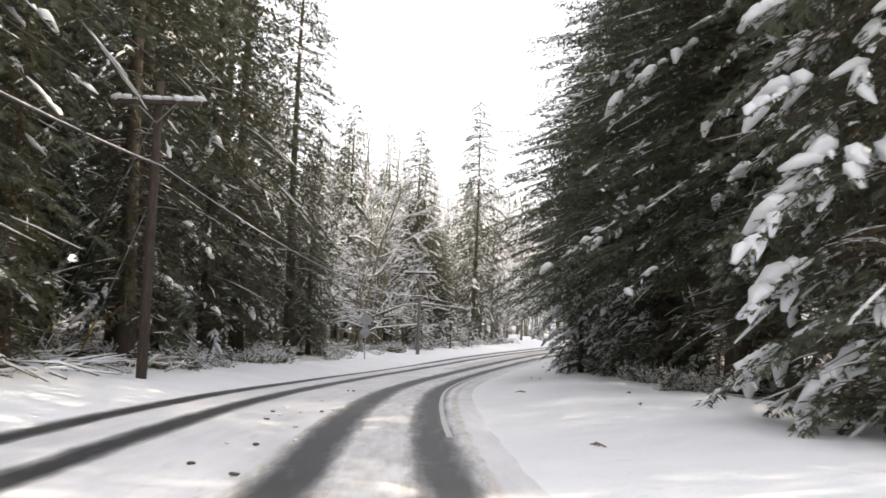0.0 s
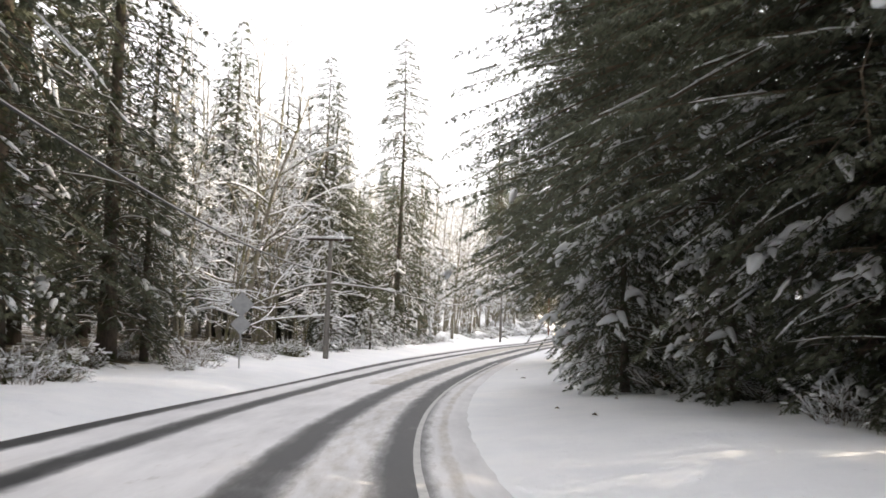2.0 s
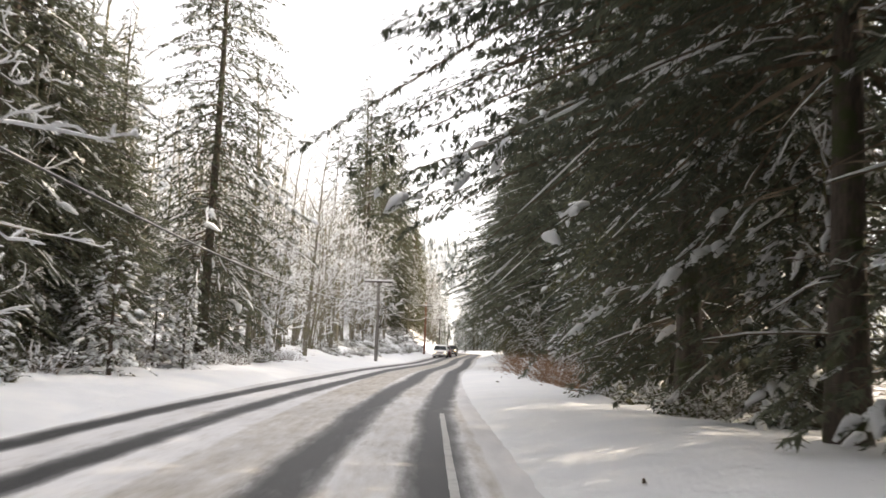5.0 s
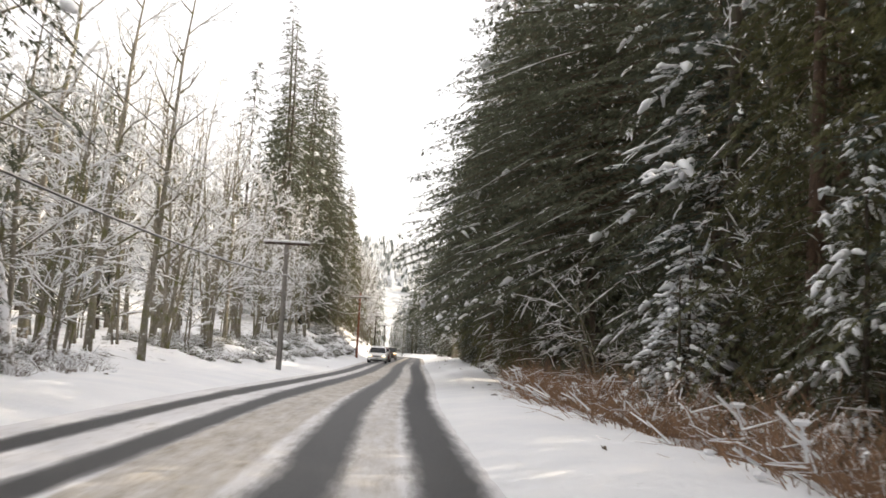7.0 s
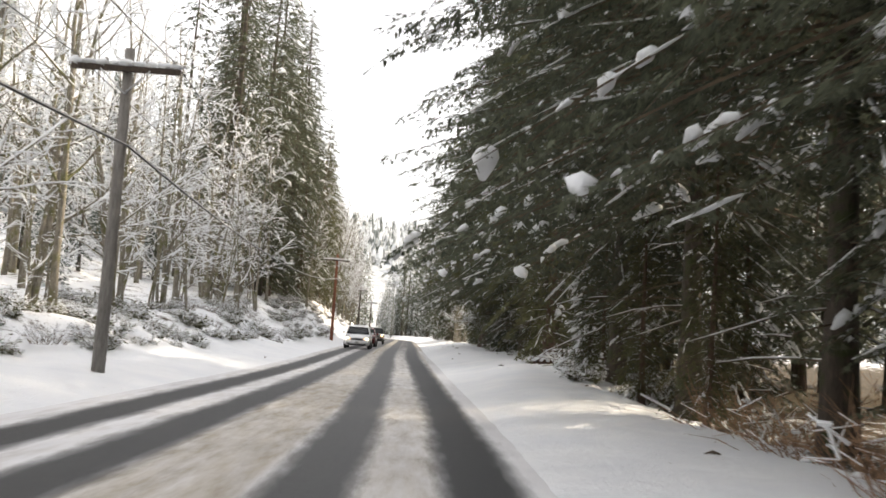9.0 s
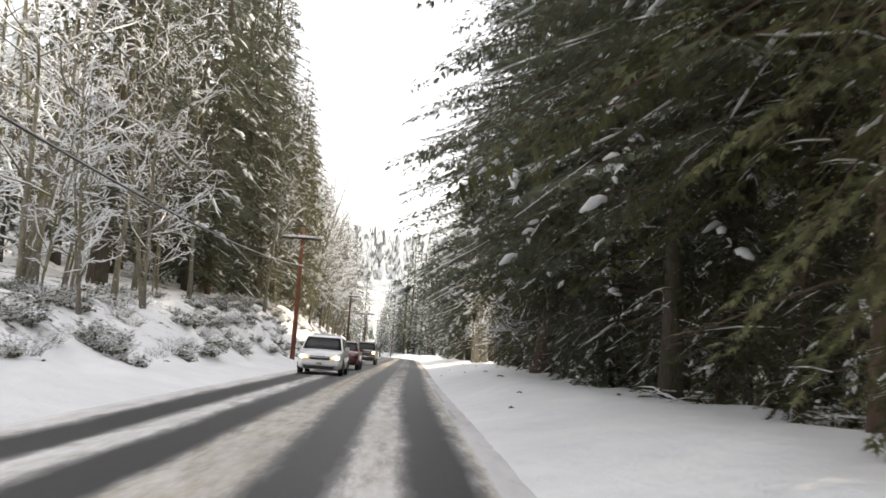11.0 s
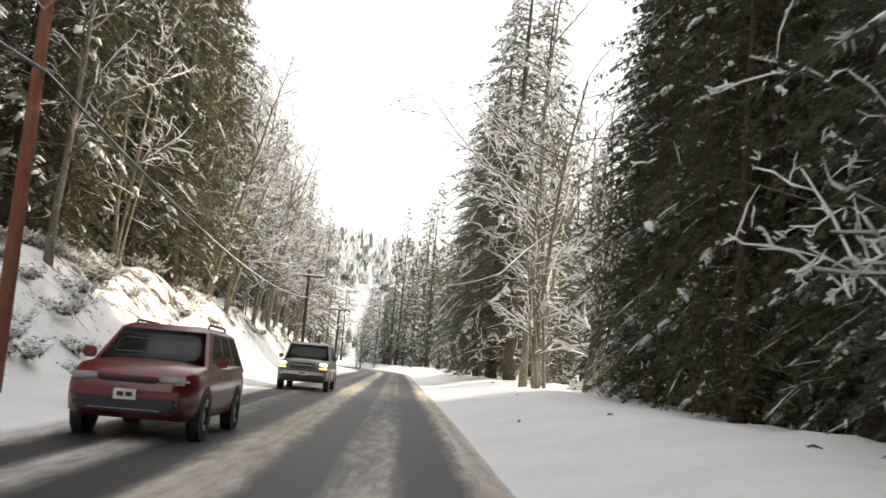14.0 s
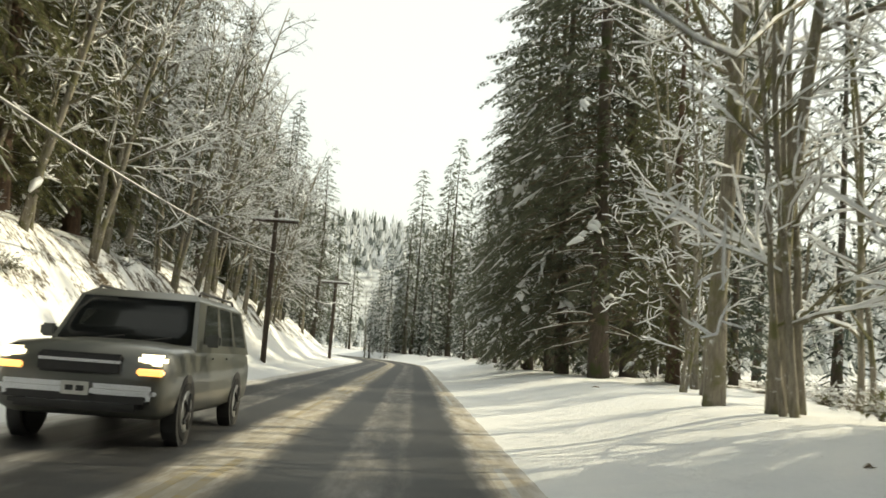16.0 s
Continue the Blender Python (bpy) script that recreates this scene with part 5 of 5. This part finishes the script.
def vehicle(name, s, l, W, H, stations, cabin, wheel_r, axles, mat, lit, label, rails=False, boxy=1.0, chrome_grille=False, grille_z=(0.5, 0.75), lamp_size=(0.36, 0.17), dark_chin=0.0, signals=False, snowy=False):
    """stations: (y, underside, top, half width); the nose is at the least y, facing the camera's way. cabin: (y of the windscreen's foot and top, y of
    the rear window's top and foot, belt height, half width at the belt and at the roof)."""
    car = new(name)
    bm = bmesh.new()
    rings = []
    for y, zb, zt, w in stations:
        shape = ((0.8, 0.0), (0.97, 0.1), (1.0, 0.35), (1.0, 0.62), (0.965, 0.86), (0.9, 0.96), (0.5, 1.02), (0.0, 1.03))
        half = [Vector((w * a, y, zb + (zt - zb) * b)) for a, b in shape]
        ring = half + [Vector((-p.x, p.y, p.z)) for p in half[-2::-1]]
        rings.append([bm.verts.new(p) for p in ring])
    n = len(rings[0])
    for a, b in zip(rings, rings[1:]):
        for k in range(n - 1):
            bm.faces.new((a[k], a[k + 1], b[k + 1], b[k]))
        bm.faces.new((a[n - 1], a[0], b[0], b[n - 1]))
    bm.faces.new(rings[0])
    bm.faces.new(rings[-1][::-1])
    bmesh.ops.recalc_face_normals(bm, faces=bm.faces[:])
    part("body", bm, mat, car, smooth_faces=True)
    y0, y1, y2, y3, belt, wb, wr = cabin
    bm = bmesh.new()
    levels = []
    for u in (0.0, 0.5, 0.88, 1.0):
        v = u if u < 1 else 1.0
        x = wb + (wr - wb) * v - (0.1 if u == 1.0 else 0)
        f, r = y0 + (y1 - y0) * v + (0.12 if u == 1.0 else 0), y3 + (y2 - y3) * v - (0.12 if u == 1.0 else 0)
        z = belt - 0.06 + (H - belt + 0.06) * (v if u < 1 else 1.0)
        levels.append([bm.verts.new(p) for p in ((x, f, z), (x, r, z), (-x, r, z), (-x, f, z), (-x * 0.5, f - 0.045, z), (0, f - 0.06, z), (x * 0.5, f - 0.045, z))])
    for a, b in zip(levels, levels[1:]):
        for k in range(7):
            j = (k + 1) % 7
            bm.faces.new((a[k], a[j], b[j], b[k]))
    bm.faces.new(levels[-1])
    bmesh.ops.recalc_face_normals(bm, faces=bm.faces[:])
    part("cabin", bm, mat, car)

    def on_cab(sx, u, v, out=0.006):
        """A point on the cabin's side: u along from the windscreen to the rear, v up from the belt."""
        x = wb + (wr - wb) * v
        f, r = y0 + (y1 - y0) * v, y3 + (y2 - y3) * v
        return Vector((sx * (x + out), f + (r - f) * u, belt - 0.06 + (H - belt + 0.06) * v))

    def front(x, v, out=0.012):
        xx = wb + (wr - wb) * v
        return Vector((x * xx * 0.93, y0 + (y1 - y0) * v - out - 0.06 * (1 - x * x), belt - 0.06 + (H - belt + 0.06) * v))

    bm = bmesh.new()
    cols = [-1, -0.8, -0.5, -0.2, 0.2, 0.5, 0.8, 1]
    grid = [[bm.verts.new(front(x, v, 0.012 + 0.05 * (1 - x * x) * 0.4)) for x in cols] for v in (0.1, 0.35, 0.6, 0.86)]
    for ra, rb in zip(grid, grid[1:]):
        for k in range(len(cols) - 1):
            bm.faces.new((ra[k], ra[k + 1], rb[k + 1], rb[k]))
    bmesh.ops.solidify(bm, geom=bm.faces[:], thickness=0.006)
    ws = part("windscreen", bm, GLASS, car, smooth_faces=True)
    for x in (-0.55, 0.15):
        w = Builder()
        w.tube([front(x, 0.1, 0.035), front(x + 0.55, 0.2, 0.035)], [0.012, 0.009], 5)
        part("wiper", w, TRIM, ws)
    for sx in (-1, 1):
        for u0, u1 in ((0.07, 0.36), (0.4, 0.66), (0.7, 0.94)):
            c = [on_cab(sx, u0 + 0.03, 0.14), on_cab(sx, u1, 0.14), on_cab(sx, u1, 0.84), on_cab(sx, u0 + (0.05 if u0 < 0.1 else 0.0) + 0.02, 0.84)]
            part("side_window", panel(c if sx < 0 else c[::-1], 0.008), GLASS, car)
        hy, hz = y0 + 0.35, belt + 0.02
        part("mirror", box(sx * (wb + 0.14), hy, hz + 0.08, 0.2, 0.12, 0.17, 0.03), mat, car)
        for k, yy in enumerate((y0 + 0.95, y0 + 1.95)):
            part("door_handle", box(sx * (W / 2 - 0.004), yy, belt - 0.14, 0.03, 0.16, 0.03, 0.008), mat, car)
    r = [on_cab(-1, 1, 0.15), on_cab(1, 1, 0.15), on_cab(1, 1, 0.82), on_cab(-1, 1, 0.82)]
    r = [Vector((p.x * 0.88, p.y + 0.006, p.z)) for p in r]
    part("rear_window", panel(r[::-1], 0.01), GLASS, car)
    nose = stations[0][0]
    w0 = stations[1][3]
    gz0, gz1 = grille_z
    part("grille", box(0, nose + 0.03, (gz0 + gz1) / 2 + 0.06, w0 * 1.0, 0.12, gz1 - gz0, 0.03), TRIM, car)
    part("grille_bar", box(0, nose - 0.04, (gz0 + gz1) / 2 + 0.09, w0 * 0.98, 0.03, 0.035, 0.01), CHROME if chrome_grille else mat, car)
    part("bumper", box(0, nose + 0.04, gz0 - 0.12, w0 * 1.86, 0.26, 0.17, 0.06), CHROME if chrome_grille else mat, car)
    part("air_intake", box(0, nose - 0.02, gz0 - 0.27, w0 * 1.5, 0.16, 0.13, 0.04), TRIM, car)
    part("number_plate", box(0, nose - 0.1, gz0 - 0.1, 0.31, 0.02, 0.15, 0.005), PLATE, car, "white plate with plain dark bars")
    if dark_chin:
        part("lower_bumper", box(0, nose + 0.1, gz0 - 0.2, w0 * 1.72, 0.36, dark_chin, 0.06), TRIM, car, "black plastic lower bumper")
        part("skid_trim", box(0, nose - 0.075, gz0 - 0.2 - dark_chin * 0.3, w0 * 1.2, 0.03, 0.035, 0.01), RIM, car)
    if snowy:
        part("roof_snow", box(0, (y1 + y2) / 2 + 0.1, H + 0.025, 2 * wr - 0.3, y2 - y1 - 0.5, 0.1, 0.045), SNOW, car, "thin snow left on the roof")
        part("bonnet_snow", box(0, (nose + y0) / 2 + 0.3, stations[2][2] + 0.045, w0 * 1.4, (y0 - nose) * 0.4, 0.06, 0.025), SNOW, car, "thin snow left on the bonnet")
    for k in range(2):
        part("plate_bar", box(-0.06 + 0.12 * k, nose - 0.113, gz0 - 0.1, 0.09, 0.004, 0.06, 0), TRIM, car)
    for sx in (-1, 1):
        hw, hh = lamp_size
        part("headlight", box(sx * (w0 * 0.98 - hw / 2), nose + 0.11, gz1 + 0.02, hw, 0.26, hh, 0.04), LAMP_ON if lit else LAMP_OFF, car, "lit warm headlight" if lit else "clear headlight, unlit")
        part("fog_light", box(sx * w0 * 0.74, nose + 0.0, gz0 - 0.2, 0.14, 0.14, 0.09, 0.03), LAMP_OFF, car)
        if chrome_grille:
            part("turn_signal", box(sx * (w0 * 0.98 - hw / 2), nose + 0.07, gz1 - 0.12, hw, 0.2, 0.08, 0.02), AMBER, car, "lit amber turn signal")
        if signals:
            part("turn_signal", box(sx * (w0 * 0.98 - hw - 0.05), nose + 0.06, gz1 + 0.0, 0.1, 0.22, 0.09, 0.02), AMBER, car, "lit amber turn signal")
        for ay in axles:
            arch = Builder()
            arch.tube([Vector((sx * (W / 2 - 0.16), ay, wheel_r)), Vector((sx * (W / 2 + 0.004), ay, wheel_r))], [wheel_r * 1.17] * 2, 20)
            part("wheel_arch", arch, TRIM, car)
            wheel = Builder()
            xs = [sx * (W / 2 - 0.2), sx * (W / 2 - 0.02), sx * (W / 2 + 0.012)]
            wheel.tube([Vector((x, ay, wheel_r)) for x in xs], [wheel_r, wheel_r, wheel_r * 0.9], 24)
            tyre = part("wheel", wheel, RUBBER, car, "black tyre caked with slush", smooth_faces=False)
            rim = Builder()
            rim.tube([Vector((sx * (W / 2 + 0.012), ay, wheel_r)), Vector((sx * (W / 2 + 0.022), ay, wheel_r))], [wheel_r * 0.66, wheel_r * 0.6], 16)
            part("rim", rim, RIM, tyre)
            hub = Builder()
            for k in range(5):
                a = k * 1.2566
                c = Vector((sx * (W / 2 + 0.026), ay, wheel_r))
                hub.tube([c, c + Vector((0, math.cos(a), math.sin(a))) * wheel_r * 0.58], [0.035, 0.025], 4)
            part("spokes", hub, TRIM, tyre)
        if rails:
            rb = Builder()
            rb.tube([Vector((sx * (wr - 0.08), y1 + 0.3, H + 0.0)), Vector((sx * (wr - 0.08), y1 + 0.4, H + 0.05)), Vector((sx * (wr - 0.08), y2 - 0.4, H + 0.05)), Vector((sx * (wr - 0.08), y2 - 0.3, H))], [0.02] * 4, 6)
            part("roof_rail", rb, TRIM, car)
    car.matrix_basis = place(s, l)
    return tagged(car, label, "car", "oncoming cars")


WHITE_PAINT = paint("white_paint", (0.72, 0.73, 0.74))
RED_PAINT = paint("red_paint", (0.13, 0.006, 0.009), 0.3)
GREY_PAINT = paint("pewter_paint", (0.08, 0.084, 0.078))
vehicle("minivan", 200.5, -3.75, 2.0, 1.74, ((-2.57, 0.32, 0.72, 0.72), (-2.45, 0.22, 0.9, 0.9), (-2.1, 0.2, 1.0, 0.98), (-1.5, 0.2, 1.1, 1.0), (0, 0.2, 1.14, 1.0), (1.9, 0.2, 1.16, 1.0), (2.45, 0.25, 1.12, 0.96), (2.57, 0.35, 0.95, 0.88)),
        (-1.65, -0.75, 2.2, 2.5, 1.08, 0.96, 0.76), 0.34, (-1.55, 1.5), WHITE_PAINT, True, "white minivan with lit headlights on the slushy oncoming lane", grille_z=(0.56, 0.72), lamp_size=(0.27, 0.15), signals=True, snowy=True)
vehicle("sport_utility_vehicle", 214, -3.75, 1.85, 1.68, ((-2.28, 0.4, 0.78, 0.66), (-2.15, 0.28, 0.96, 0.84), (-1.8, 0.26, 1.04, 0.91), (-1.1, 0.26, 1.1, 0.925), (0, 0.26, 1.13, 0.925), (1.6, 0.26, 1.17, 0.925), (2.15, 0.3, 1.12, 0.88), (2.28, 0.42, 0.95, 0.8)),
        (-1.2, -0.35, 1.75, 2.18, 1.06, 0.88, 0.66), 0.36, (-1.32, 1.34), RED_PAINT, False, "dark red sport utility vehicle with roof rails", True, grille_z=(0.72, 0.82), lamp_size=(0.42, 0.11), dark_chin=0.3)
vehicle("pickup_style_wagon", 239, -3.75, 2.0, 1.9, ((-2.78, 0.42, 0.95, 0.86), (-2.68, 0.34, 1.1, 0.96), (-2.3, 0.3, 1.16, 1.0), (-1.3, 0.3, 1.2, 1.0), (0, 0.3, 1.22, 1.0), (2.2, 0.3, 1.23, 1.0), (2.7, 0.34, 1.2, 0.98), (2.78, 0.42, 1.05, 0.94)),
        (-1.25, -0.55, 2.55, 2.74, 1.18, 0.95, 0.78), 0.39, (-1.75, 1.6), GREY_PAINT, True, "pewter-grey full-size wagon with lit headlights and chrome bumper", True, chrome_grille=True, grille_z=(0.74, 0.98), lamp_size=(0.3, 0.13), dark_chin=0.2)


# ---- road signs seen from behind ----
def back_sign(s, l):
    ob = new("road_sign")
    b = Builder()
    b.tube([Vector((0, 0, -0.3)), Vector((0, 0, 3.0))], [0.035, 0.035], 8)
    part("post", b, STEEL, ob)
    for z, r in ((2.55, 0.5), (1.75, 0.42)):
        part("sign_plate", panel([Vector((0, -0.05, z - r)), Vector((r, -0.05, z)), Vector((0, -0.05, z + r)), Vector((-r, -0.05, z))], 0.006), SIGN_BACK, ob, "bare grey back of a diamond sign")
    w = Builder()
    w.blob(Vector((0, -0.05, 3.06)), 0.12, 0.06, 0.05, random.Random(3))
    part("snow_cap", w, SNOW, ob, smooth_faces=True)
    ob.matrix_basis = place(s, l, 8)
    return tagged(ob, "steel post with two diamond signs, grey backs showing", "road sign")


back_sign(62.2, -8.2)


# ---- paint lines on the road ----
def line(name, s0, s1, offset, width, mat, label, gaps, seed):
    rng = random.Random(seed)
    b = Builder()
    n = int((s1 - s0) / 0.8)
    for k in range(n):
        a, c = s0 + 0.8 * k, s0 + 0.8 * (k + 1)
        if vnoise(a * 0.16, seed * 3.1) < gaps:
            continue
        quad = []
        for s, l in ((a, -1), (a, 1), (c, 1), (c, -1)):
            p, q = frame_of(s)
            o = offset(s) + l * width / 2 * rng.uniform(0.85, 1.0)
            quad.append(Vector((p.x + o * q.y, p.y - o * q.x, p.z + 0.0155)))
        b.face(quad)
    return tagged(new(name, b.mesh(name, mat)), label, "road marking", kind="structure")


def worn_paint(name, colour, cover):
    mat, nt, b = nodes_of(name)
    n = noise_node(nt, 4.0, 8, 0.75)
    nt.links.new(ramp_node(nt, n, (cover - 0.08, colour), (cover + 0.08, tuple(c * 0.45 + 0.16 for c in colour))), b.inputs["Base Color"])
    b.inputs["Roughness"].default_value = 0.7
    return mat


LINE_WHITE, LINE_YELLOW = worn_paint("white_road_paint", (0.5, 0.5, 0.49), 0.55), worn_paint("yellow_road_paint", (0.36, 0.27, 0.1), 0.42)
line("edge_line", 15, 84, lambda s: lerp_table(s, [(0, 0.9), (22, 0.62), (36, 0.5), (60, 0.46), (84, 0.6)]), 0.11, LINE_WHITE, "white edge line half buried in slush", -0.8, 1)
line("edge_line", 165, 330, lambda s: 1.12, 0.1, LINE_WHITE, "white edge line half buried in slush", 0.05, 2)
line("centre_line", 185, 330, lambda s: -2.1, 0.12, LINE_YELLOW, "worn yellow centre line under slush", -0.15, 3)
line("centre_line", 185, 330, lambda s: -1.84, 0.12, LINE_YELLOW, "worn yellow centre line under slush", 0.05, 4)

# ---- litter on the snow ----
def debris(s, l, size, seed):
    rng = random.Random(seed)
    b = Builder()
    a = rng.uniform(0, 6.28)
    d = Vector((math.cos(a), math.sin(a), 0))
    p = Vector((0, 0, 0.02))
    b.tube([p - d * size, p + Vector((0, 0, 0.03)), p + d * size], [0.012, 0.02, 0.006], 4)
    for k in range(4):
        e = p + d * rng.uniform(-0.8, 0.8) * size
        b.tube([e, e + Vector((rng.uniform(-1, 1), rng.uniform(-1, 1), 0.25)).normalized() * size * 0.6], [0.009, 0.003], 3, False)
    ob = new("fallen_twig", b.mesh("fallen_twig", TWIG))
    ob.matrix_basis = place(s, l)
    return tagged(ob, "broken dark twig lying on the snow", "twig", "fallen twigs")


for k in range(34):
    side = RNG.random()
    s = RNG.uniform(4, 260)
    debris(s, RNG.uniform(1.9, 5.5) if side < 0.7 else -RNG.uniform(5.8, 8), RNG.uniform(0.05, 0.14), k)
debris(30, 2.9, 0.2, 101)
debris(189.2, 3.4, 0.28, 102)
for k in range(16):
    p = at(RNG.uniform(9, 30), RNG.uniform(-2.6, -1.4), 0.02)
    c = Builder()
    c.blob(Vector((0, 0, 0.01)), RNG.uniform(0.03, 0.07), RNG.uniform(0.03, 0.06), 0.02, RNG)
    ob = new("slush_clod", c.mesh("slush_clod", SNOW if k % 2 else TWIG, True))
    ob.matrix_basis = Matrix.Translation(p)
    tagged(ob, "small clod of slush on the road", "slush clod", "slush clods")


# ---- the far hillside ----
def far_woods(name, place_list, label, seed):
    rng = random.Random(seed)
    green = Builder()
    for x, y, z, h in place_list:
        r = h * rng.uniform(0.14, 0.2)
        a0 = rng.uniform(0, 6.28)
        tiers = 3
        for t in range(tiers):
            zb, zt = z + h * (0.1 + 0.27 * t), z + h * (0.1 + 0.27 * t + 0.4)
            rr = r * (1 - t / tiers * 0.85)
            top = Vector((x, y, zt))
            # snow cover, set high so the pale colour also stands in for haze
            fr = rng.uniform(0.4, 1.1)
            for k in range(6):
                a, b = a0 + k * 1.047 + rng.uniform(-0.2, 0.2), a0 + (k + 0.8) * 1.047
                q = rng.uniform(0.75, 1.25)
                green.face([top, Vector((x + rr * q * math.cos(a), y + rr * q * math.sin(a), zb)), Vector((x + rr * 0.8 * math.cos(b), y + rr * 0.8 * math.sin(b), zb + h * 0.03))], fr)
            a0 += 0.5
    ob = new(name, green.mesh(name, NEEDLES_BLUE, False, "frost"))
    return tagged(ob, label, "forest", kind="stuff")


def hillside():
    """A wooded ridge behind the end of the valley, rising to both sides."""
    b = Builder()
    rows, cols = 14, 60
    for i in range(rows):
        for j in range(cols):
            u, v = i / (rows - 1), j / (cols - 1)
            s, l = 560 + 420 * u, -620 + 1240 * v
            z = 6 + 84 * smooth(u) * (1 + 0.45 * smooth((-l + 40) / 300) + 0.1 * smooth((l - 40) / 300)) + 9 * vnoise(l * 0.008, u * 3) + 4 * vnoise(l * 0.03, u * 7)
            p, q = axis_point(320), Vector((0.2632, 0.9647))
            b.v.append(Vector((p.x + q.x * (s - 320) + l * q.y, p.y + q.y * (s - 320) - l * q.x, p.z + z - 8 * (1 - smooth(u * 5)))))
    for i in range(rows - 1):
        for j in range(cols - 1):
            a = i * cols + j
            b.f.append((a, a + 1, a + cols + 1, a + cols))
    ob = new("backdrop", b.mesh("backdrop", FAR_SLOPE, True))
    tagged(ob, "far snow-covered ridge above the valley, haze painted in as grey", "hill", kind="structure")
    rng = random.Random(5)
    spots = []
    for k in range(9000):
        i, j = rng.randint(0, rows - 2), rng.randint(0, cols - 2)
        f, g = rng.random(), rng.random()
        a = i * cols + j
        p = (b.v[a].lerp(b.v[a + 1], f)).lerp(b.v[a + cols].lerp(b.v[a + cols + 1], f), g)
        if vnoise(p.x * 0.01, p.y * 0.01, 2) > -0.45:
            spots.append((p.x, p.y, p.z - 1, rng.uniform(8, 17)))
    far_woods("far_woods", spots, "snow-dusted conifer forest on the far ridge, paled for haze", 6)



hillside()


def forest_depth():
    """The forest that closes the view between the trunks, far off the road on both sides."""
    rng = random.Random(9)
    for side in (-1, 1):
        spots = []
        for k in range(900):
            s = rng.uniform(-60, 420)
            l = side * rng.uniform(40, 95)
            if side < 0 and 62 < s < 240 and rng.random() < 0.5:
                continue
            p = at(s, l, -0.5)
            # on the right, low past s 95 lets sun in; tall before blocks it
            if side > 0 and s > 95:
                if rng.random() < 0.6:
                    continue
                spots.append((p.x, p.y, p.z, rng.uniform(9, 15)))
            else:
                spots.append((p.x, p.y, p.z, rng.uniform(16, 26) if s > 62 else rng.uniform(22, 34)))
        far_woods("forest_depth", spots, "dark conifer forest far off the road", 7 + side)


forest_depth()
